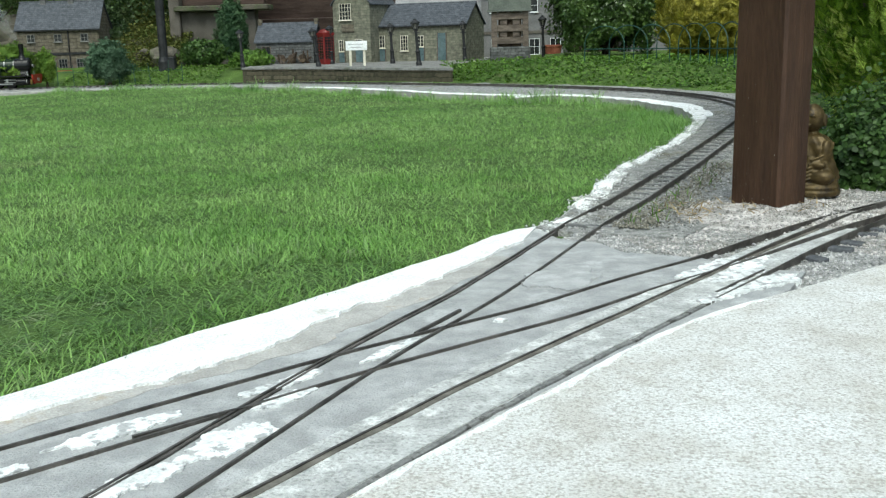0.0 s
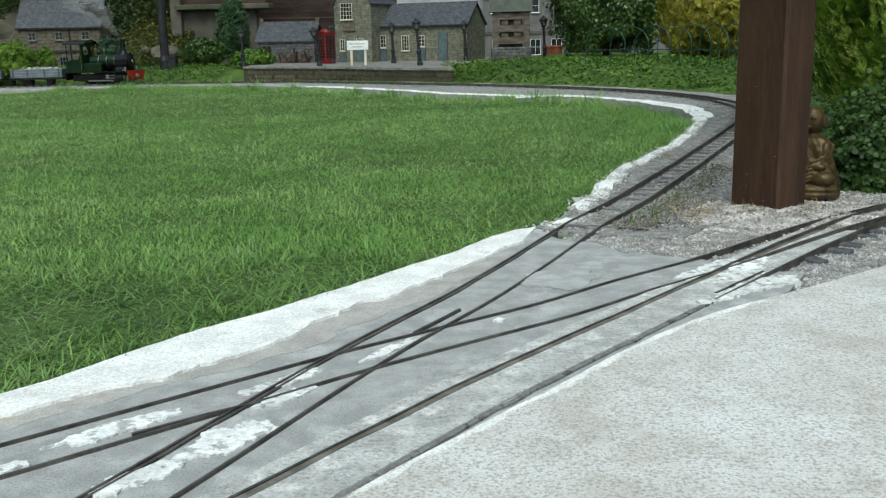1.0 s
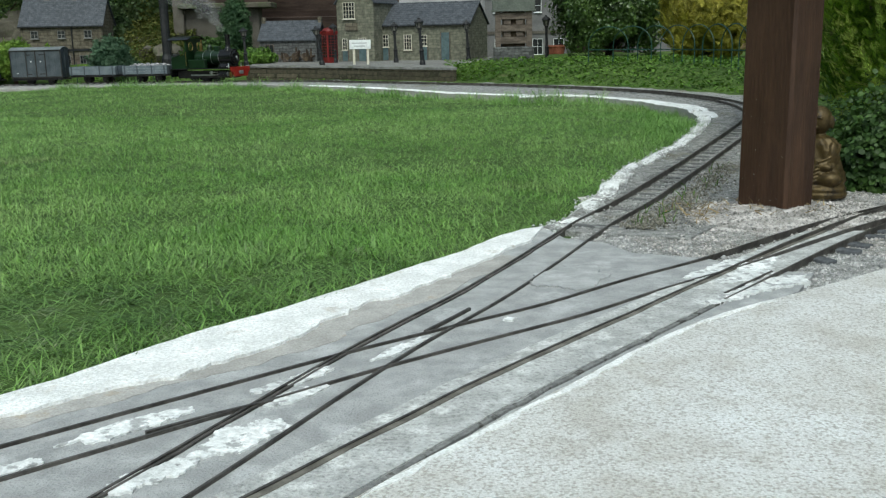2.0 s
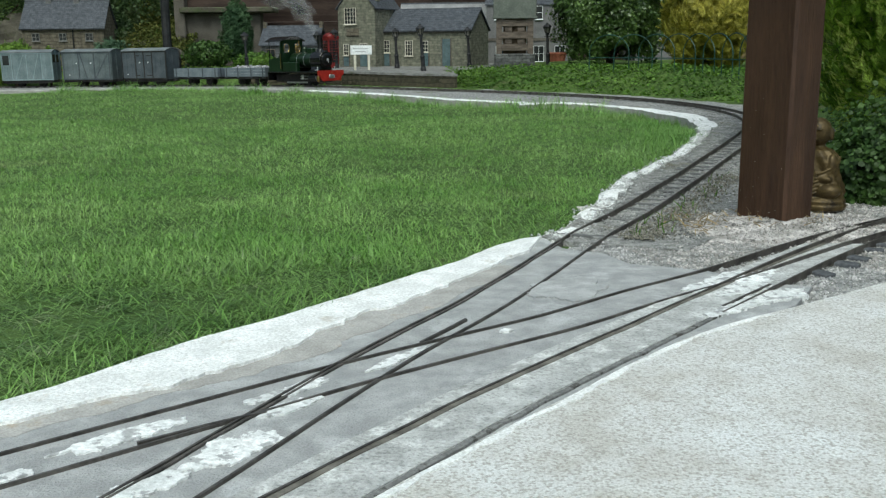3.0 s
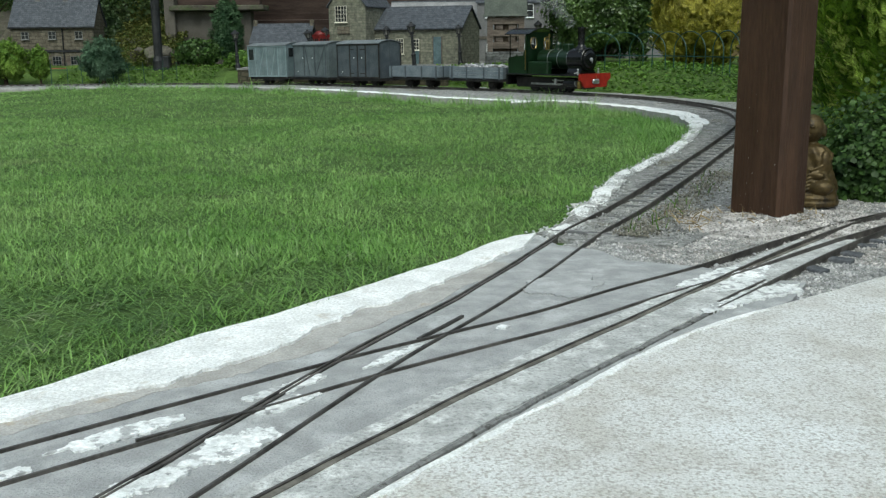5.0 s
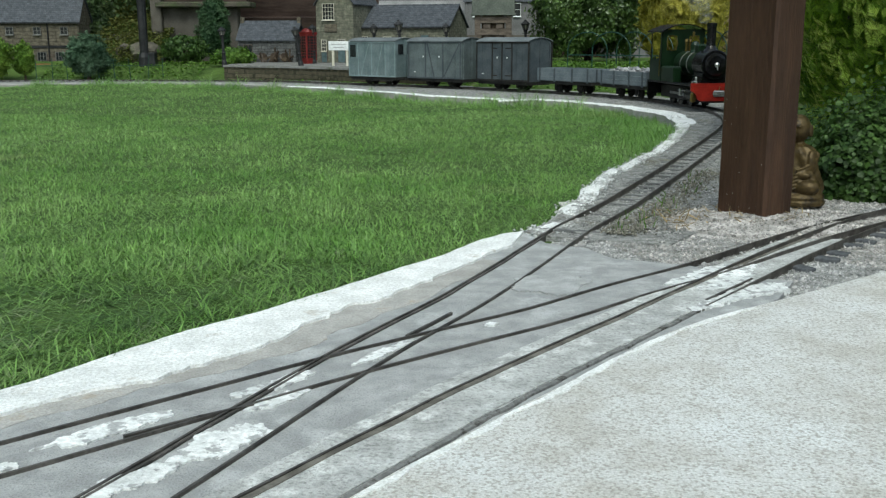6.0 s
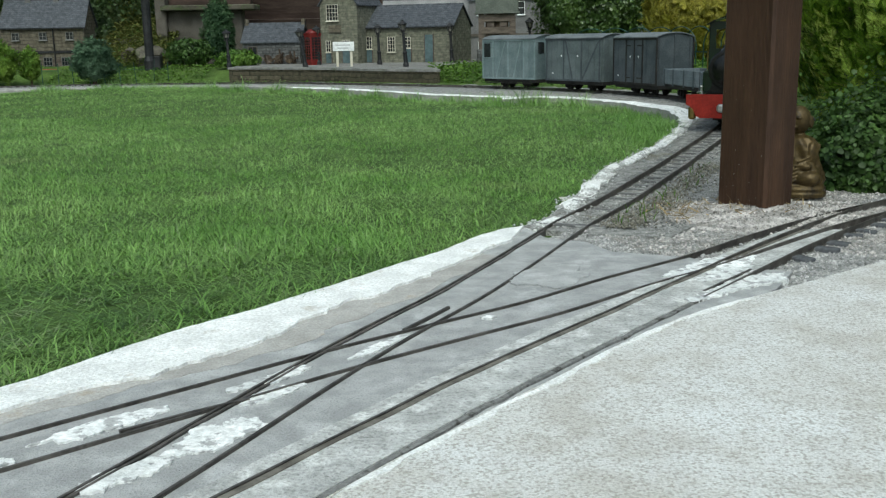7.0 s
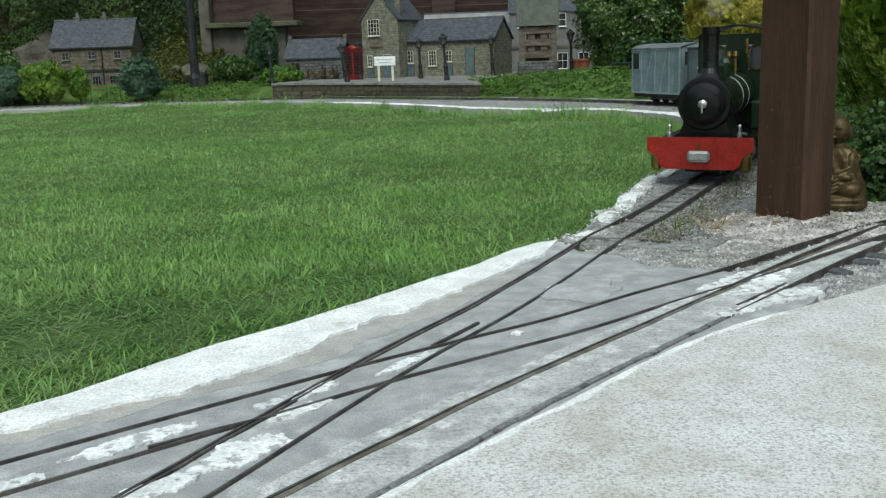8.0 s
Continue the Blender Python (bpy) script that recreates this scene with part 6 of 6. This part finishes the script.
def wooden_post():
    """The stained timber post; its foot stands in the pale gravel."""
    t = thing("timber_post", pose(0.2785, 0.827, 0.0, 0, 0, -57.5), "red-brown stained square timber post set in gravel", "post")
    bm = B()
    rows = 120
    rings = []
    for k in range(rows + 1):
        z = -0.03 + 1.2 * k / rows
        ring = []
        for x, y in ((0.0025, 0), (0.0505, 0), (0.053, 0.0025), (0.053, 0.0345), (0.0505, 0.037), (0.0025, 0.037), (0, 0.0345), (0, 0.0025)):
            w = 0.0007 * noise.noise(Vector((x * 40, y * 40, z * 6))) + 0.0006 * noise.noise(Vector((x * 90, y * 90, z * 45)))
            ring.append(bm.verts.new((x + w, y - w, z)))
        rings.append(ring)
    for p, q in zip(rings, rings[1:]):
        for i in range(8):
            bm.faces.new((p[i], p[(i + 1) % 8], q[(i + 1) % 8], q[i]))
    bm.faces.new(rings[-1])
    bm.faces.new(rings[0][::-1])
    part("shaft", bm, M["post"], t)
    # cement splashes on the two faces that look out over the slab
    k = 26
    up = 0.012 + 0.11 * rng.random(k) ** 1.8
    spot = np.where((rng.random(k) < 0.7)[:, None], np.stack([rng.uniform(0.004, 0.049, k), np.full(k, -0.0002), up], 1), np.stack([np.full(k, -0.0002), rng.uniform(0.004, 0.033, k), up], 1))
    scatter("cement_splash", PEBBLE, placed(spot, turns(k, 1.0), rng.uniform(0.00015, 0.00042, k)), M["plaster"], t, "tiny white cement splashes")
    n = 180
    p = np.stack([rng.uniform(0.262, 0.352, n), rng.uniform(0.765, 0.845, n), rng.uniform(0.004, 0.010, n)], 1)
    d = np.hypot(p[:, 0] - 0.312, p[:, 1] - 0.805)
    p = p[(d < 0.045)]
    straw = ([(-0.04, 0, 0), (0.04, 0, 0), (0.03, 0.5, 0.06), (-0.03, 0.5, 0.06), (0, 1, 0)], [(0, 1, 2, 3), (3, 2, 4)])
    k = len(p)
    tagged(scatter("dry_straw", straw, placed(p, turns(k, 0.7), rng.uniform(0.006, 0.016, k)), M["straw"]), "dry straw and moss round the post foot", "straw", kind="stuff")
    c = np.stack([rng.normal(0.238, 0.012, 90), rng.normal(0.80, 0.022, 90), rng.uniform(0.0, 0.008, 90)], 1)
    tagged(scatter("dead_grass", straw, placed(c, turns(90, 0.8), rng.uniform(0.007, 0.017, 90)), M["straw"]), "tuft of dead grass between the tracks", "straw", kind="stuff")


def seated_statue():
    """A plain robed seated figure, one mesh."""
    bm = B()

    def ball(x, y, z, rx, ry, rz, fold=0.0):
        r = bmesh.ops.create_icosphere(bm, subdivisions=4 if fold else 3, radius=1)
        for v in r["verts"]:
            k = 1 + fold * math.sin(26 * v.co.z + 7 * v.co.x + 3 * math.sin(9 * v.co.y))
            v.co = Vector((v.co.x * rx * k + x, v.co.y * ry * k + y, v.co.z * rz + z))

    lathe(bm, [(0.0300, 0.0), (0.0310, 0.004), (0.0295, 0.006), (0.0300, 0.009), (0.0270, 0.012)], 28, Matrix.Diagonal((1.0, 0.85, 1, 1)))
    # robe: a bell that narrows to the shoulders, with soft folds
    rings = []
    for r, z in ((0.0275, 0.011), (0.0280, 0.017), (0.0262, 0.024), (0.0232, 0.032), (0.0215, 0.040), (0.0208, 0.047), (0.0192, 0.053), (0.0145, 0.0585), (0.0075, 0.0615)):
        rings.append([bm.verts.new((r * (1 + 0.07 * math.sin(9 * a + 210 * z)) * math.cos(a), r * 0.78 * (1 + 0.07 * math.sin(9 * a + 210 * z)) * math.sin(a), z)) for a in (2 * math.pi * i / 88 for i in range(88))])
    for p, q in zip(rings, rings[1:]):
        for i in range(88):
            bm.faces.new((p[i], p[(i + 1) % 88], q[(i + 1) % 88], q[i]))
    bm.faces.new(rings[0][::-1])
    bm.faces.new(rings[-1])
    ball(-0.0155, -0.010, 0.0195, 0.0135, 0.0115, 0.0085)
    ball(0.0155, -0.010, 0.0195, 0.0135, 0.0115, 0.0085)
    for sg in (-1, 1):
        ball(sg * 0.0170, -0.004, 0.043, 0.0055, 0.0085, 0.0130)
        ball(sg * 0.0105, -0.0145, 0.031, 0.0110, 0.0050, 0.0045)
    ball(0, -0.0185, 0.0285, 0.0065, 0.0045, 0.0045)
    # hanging sleeve folds from the shoulders round to the lap
    for sg in (-1, 1):
        for k in range(6):
            last = None
            for i in range(8):
                u = i / 7
                q = (sg * (0.0200 - 0.0012 * k + 0.004 * math.sin(math.pi * u) - 0.012 * u * u), 0.006 - 0.026 * u - 0.001 * k, 0.052 - 0.0042 * k - 0.016 * u)
                if last:
                    rod(bm, last, q, 0.0012, seg=6)
                last = q
    lathe(bm, [(0.0066, 0.058), (0.0062, 0.067)], 16)
    ball(0, -0.001, 0.0762, 0.0122, 0.0132, 0.0142)
    for sg in (-1, 1):
        ball(sg * 0.0124, 0.001, 0.0740, 0.0020, 0.0034, 0.0065)
        ball(sg * 0.0048, -0.0128, 0.0790, 0.0034, 0.0018, 0.0013)
    ball(0, -0.0142, 0.0755, 0.0019, 0.0026, 0.0034)
    ball(0, -0.0132, 0.0698, 0.0036, 0.0018, 0.0014)
    figure = part("seated_statue", bm, M["gold"])
    for f in figure.data.polygons:
        f.use_smooth = True
    figure.matrix_basis = pose(0.373, 0.892, 0.001, 0, 0, -42) @ Matrix.Scale(0.95, 4)
    melt = figure.modifiers.new("melt", "REMESH")
    melt.mode, melt.voxel_size, melt.use_smooth_shade = "VOXEL", 0.0009, True
    soft = figure.modifiers.new("soft", "SMOOTH")
    soft.factor, soft.iterations = 0.5, 1
    bpy.context.view_layer.update()
    solid = bpy.data.meshes.new_from_object(figure.evaluated_get(bpy.context.evaluated_depsgraph_get()))
    figure.modifiers.clear()
    figure.data = solid
    tagged(figure, "small gilded seated garden statue on a round base", "statue")


def hedge():
    """Golden conifer over ivy behind the statue."""
    t = thing("golden_conifer", pose(0.855, 1.34, 0.0), "dense bright green golden conifer hedge", "conifer")
    bm = B()
    rod(bm, (0, 0, -0.05), (0, 0, 0.9), 0.02, 0.008, 8)
    for i in range(14):
        a = i * 2.4
        rod(bm, (0, 0, 0.05 + i * 0.05), (0.22 * math.cos(a), 0.22 * math.sin(a), 0.12 + i * 0.055), 0.006, 0.001, 5)
    part("trunk", bm, M["bark"], t)
    p, d = blob_points(52000, 0, 0, 0.33, 0.40, 0.40, 0.42, 0.82, 0.20, 3.3)
    k = (p[:, 0] < 0.15) & (p[:, 1] < 0.2)
    p, d = p[k], d[k]
    scatter("crown", SPRAY, placed(p, shingled(d, 0.9, 0.42), rng.uniform(0.012, 0.026, len(p))), M["conifer"], t)
    # darker sprays inside the crown colour in the shade between its outer ones
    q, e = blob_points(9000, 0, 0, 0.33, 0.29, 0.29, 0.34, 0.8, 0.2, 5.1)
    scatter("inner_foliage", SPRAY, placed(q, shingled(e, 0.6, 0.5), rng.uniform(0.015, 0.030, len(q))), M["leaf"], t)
    # pale young shoots standing out of the crown
    p, d = blob_points(13000, 0, 0, 0.33, 0.412, 0.412, 0.43, 0.96, 0.20, 3.3)
    k = (p[:, 0] < 0.15) & (p[:, 1] < 0.2)
    p, d = p[k], d[k]
    scatter("new_growth", SPRAY, placed(p, shingled(d, 1.2, 0.35), rng.uniform(0.009, 0.020, len(p))), M["shoot"], t, "pale yellow-green young shoots")
    t = thing("ivy", pose(0.57, 1.02, 0.0), "dark green ivy at the conifer's foot", "ivy")
    pts, dirs = [], []
    for cx, cy, cz, rx, ry, rz, n in ((0.05, 0.01, 0.0, 0.16, 0.12, 0.125, 20000), (0.22, 0.0, 0.0, 0.2, 0.14, 0.125, 9000), (-0.07, 0.0, -0.01, 0.09, 0.10, 0.105, 6000), (0.18, 0.14, 0.04, 0.24, 0.10, 0.12, 3000), (-0.075, -0.055, 0.0, 0.075, 0.062, 0.085, 10000), (0.02, -0.045, 0.0, 0.10, 0.055, 0.075, 10000), (-0.110, -0.072, 0.0, 0.055, 0.042, 0.070, 6000), (0.0, -0.085, 0.0, 0.10, 0.035, 0.05, 5000)):
        p, d = blob_points(n, cx, cy, cz, rx, ry, rz, 0.75, 0.25, cx * 9, -0.2)
        pts.append(p)
        dirs.append(d)
    p, d = np.concatenate(pts), np.concatenate(dirs)
    scatter("leaves", ROUND_LEAF, placed(p, shingled(d + np.array((0, -0.15, 0.1)), -0.7, 0.5), rng.uniform(0.0035, 0.0075, len(p))), M["leaf"], t)
    part("stems", rod(rod(B(), (-0.1, 0, -0.05), (0.0, 0, 0.07), 0.003, 0.001, 5), (0.1, 0, -0.05), (0.05, 0.02, 0.09), 0.003, 0.001, 5), M["bark"], t)


def planting():
    shrub("laurel_bush", pose(0.655, 3.90, 0.02), 0.215, 0.46, LEAF, 0.0145, M["laurel"], 34000, "large dark green rounded laurel bush", "bush", 1.0, low=-0.75)
    shrub("yellow_conifer", pose(0.91, 3.35, 0.02), 0.15, 0.42, SPRAY, 0.034, M["yellow"], 11000, "feathery yellow-gold conifer on the bank", "conifer", 2.0, spread=0.5)
    shrub("brown_shrub", pose(1.00, 3.05, 0.02), 0.06, 0.26, LEAF, 0.02, M["straw"], 350, "dry brown-tipped shrub by the edging", "shrub", 2.5, shell=0.3)
    shrub("blue_shrub", pose(-1.93, 4.02, 0.0), 0.115, 0.145, SPRAY, 0.015, M["blueleaf"], 7000, "blue-green rounded shrub before the cottage", "shrub", 3.0)
    shrub("bright_shrub", pose(-1.74, 3.93, 0.0), 0.088, 0.155, SPRAY, 0.017, M["brightleaf"], 6000, "bright yellow-green shrub before the cottage", "shrub", 4.0, lumps=0.35)
    shrub("bright_shrub", pose(-1.62, 3.98, 0.0), 0.038, 0.135, SPRAY, 0.016, M["brightleaf"], 1700, "small bright yellow-green shrub", "shrub", 4.6)
    shrub("blue_green_conifer", pose(-1.36, 3.97, 0.0), 0.080, 0.160, SPRAY, 0.016, M["blueleaf"], 6500, "blue-green dwarf conifer beside the line", "conifer", 5.0, lumps=0.35)
    shrub("young_fir", pose(-0.94, 4.42, 0.05), 0.068, 0.28, SPRAY, 0.016, M["firleaf"], 6500, "young dark green fir by the wall", "fir", 6.0)
    shrub("low_bush", pose(-1.05, 4.30, 0.05), 0.10, 0.12, ROUND_LEAF, 0.011, M["leaf"], 2600, "low dark green bush by the wall", "bush", 7.0)
    shrub("low_bush", pose(-0.80, 4.12, 0.04), 0.09, 0.08, ROUND_LEAF, 0.010, M["bankleaf"], 2400, "low bright green bush by the platform", "bush", 7.5)
    for i, (x, y, r, h) in enumerate(((-2.35, 4.9, 0.40, 0.9), (-1.85, 5.1, 0.42, 0.95), (-1.45, 5.05, 0.32, 0.75), (-2.9, 4.7, 0.45, 0.9), (-1.62, 4.75, 0.16, 0.32))):
        shrub("background_bush", pose(x, y, 0.02), r, h, ROUND_LEAF, 0.013, M["deepleaf"], 15000, "dark leafy bush behind the cottage", "bush", 10.0 + i)
    shrub("round_bush", pose(-2.07, 4.25, 0.02), 0.09, 0.20, ROUND_LEAF, 0.016, M["darkleaf"], 1300, "dark rounded bush beside the cottage", "bush", 20.0)
    for a in ((-2.05, 4.75, 0.16, 0.22, 0.12, 0.13, 1), (-1.37, 4.55, 0.07, 0.08, 0.07, 0.07, 2), (-1.44, 4.66, 0.12, 0.10, 0.08, 0.06, 5), (-1.27, 4.48, 0.07, 0.10, 0.07, 0.07, 3), (-2.4, 4.4, 0.06, 0.2, 0.12, 0.12, 4)):
        rock(*a)
    # mossy slope behind the dark post
    pts = np.stack([rng.uniform(-1.58, -1.18, 9000), rng.uniform(4.4, 4.95, 9000), np.zeros(9000)], 1)
    pts[:, 2] = 0.06 + (pts[:, 1] - 4.4) * 0.55 + rng.uniform(-0.010, 0.012, 9000)
    tagged(scatter("mossy_slope", ROUND_LEAF, placed(pts, turns(9000, 0.6), rng.uniform(0.006, 0.013, 9000)), M["moss"]), "mossy green slope behind the line", "ground cover", kind="stuff")
    bm = B()
    bmesh.ops.create_grid(bm, x_segments=12, y_segments=8, size=1)
    for v in bm.verts:
        x, y = -2.0 + v.co.x * 0.8, 4.75 + v.co.y * 0.45
        v.co = Vector((x, y, 0.04 + max(0, y - 4.4) * 0.55 + 0.03 * noise.noise(Vector((x * 5, y * 5, 0))) - (0.1 if y < 4.35 else 0)))
    tagged(part("rear_slope", bm, M["bank"]), "mossy earth slope behind the cottage", "bank", kind="structure")
    pts = []
    for cx, cy, cz, rx, ry, rz, n in ((0.12, 3.26, 0.0, 0.13, 0.17, 0.068, 3000), (0.27, 3.66, 0.01, 0.20, 0.18, 0.055, 3000), (0.50, 3.45, 0.01, 0.16, 0.18, 0.05, 5000)):
        p, d = blob_points(n, cx, cy, cz, rx, ry, rz, 0.85, 0.2, cx * 7, -0.1)
        pts.append(p)
    p = np.concatenate(pts)
    tagged(scatter("ivy_mound", ROUND_LEAF, placed(p, turns(len(p), 0.7), rng.uniform(0.005, 0.010, len(p))), M["bankleaf"]), "mounded bright green ivy below the tower", "ground cover", kind="stuff")
    # white ornament far back
    g = thing("white_ornament", pose(-1.31, 4.60, 0.30), "small white painted garden ornament", "ornament")
    part("column", lathe(B(), [(0.016, -0.05), (0.016, 0.0), (0.010, 0.005), (0.011, 0.02), (0.014, 0.024), (0.006, 0.03), (0.007, 0.05), (0.002, 0.062)], 12), M["signwhite"], g)


def distance():
    """Plain dark hedging that closes the garden all round."""
    t = thing("garden_hedge", None, "tall dark hedge closing the garden", "hedge")
    bm = B()
    for x0, y0, x1, y1 in ((-7, 6.2, 7, 6.6), (-7, -5, -6.6, 6.2), (6.6, -5, 7, 6.2)):
        box(bm, x0, y0, -0.06, x1, y1, 2.0)
    part("mass", bm, M["darkleaf"], t)


def background():
    platform()
    station()
    for x, y, z, h, lean in ((-0.795, 3.90, 0.057, 0.146, 2), (-0.465, 3.70, 0.0575, 0.145, 8), (-0.452, 4.02, 0.0575, 0.156, 2), (-0.078, 3.50, 0.056, 0.166, 4), (-0.194, 3.88, 0.0575, 0.156, 2), (0.096, 4.02, 0.0575, 0.160, 3), (0.415, 3.98, 0.05, 0.180, 2)):
        lamp_post(x, y, z, h, -lean)
    station_sign()
    phone_box()
    stone_shed()
    water_tower()
    grey_mill()
    rear_building()
    right_shed()
    cottage()
    rear_fence()
    hoop_fence([(0.46, 3.10), (0.60, 2.98), (0.72, 2.80), (0.80, 2.55), (0.82, 2.25)], 0.03, 0.145)
    wire_edging([(-1.56, 3.94), (-1.36, 3.95), (-1.06, 3.97)], 0.005, 0.085)
    planting()
    hedge()
    wooden_post()
    seated_statue()
    distance()


def cement_patches():
    for i, (x, y, rx, ry, a) in enumerate(((-0.062, 0.334, 0.024, 0.010, 0.9), (-0.112, 0.346, 0.030, 0.006, 0.72), (-0.050, 0.400, 0.024, 0.005, 0.8), (-0.048, 0.378, 0.018, 0.005, 0.85), (-0.004, 0.443, 0.022, 0.004, 0.95),
                                           (-0.090, 0.297, 0.018, 0.007, 0.8), (0.205, 0.605, 0.045, 0.008, 0.80), (0.218, 0.585, 0.030, 0.009, 0.72), (0.055, 0.493, 0.004, 0.003, 0.5), (0.10, 0.585, 0.03, 0.022, 0.9), (-0.145, 0.305, 0.012, 0.005, 0.7), (0.224, 0.560, 0.036, 0.010, 0.62), (0.190, 0.532, 0.022, 0.006, 0.75), (0.232, 0.612, 0.026, 0.008, 0.86))):
        patch(x, y, rx, ry, a, i * 3.7, "white" if i != 9 else "concrete", 0.00085 + 0.00004 * i)


ground_sheet()
lawn()
slabs()
far_bed()
gravel_bed()
bank()
background()
tracks()
cement_patches()
train()
steam()
far_ballast()
track_weeds()
kerb_crumbs()
grass()
motions()
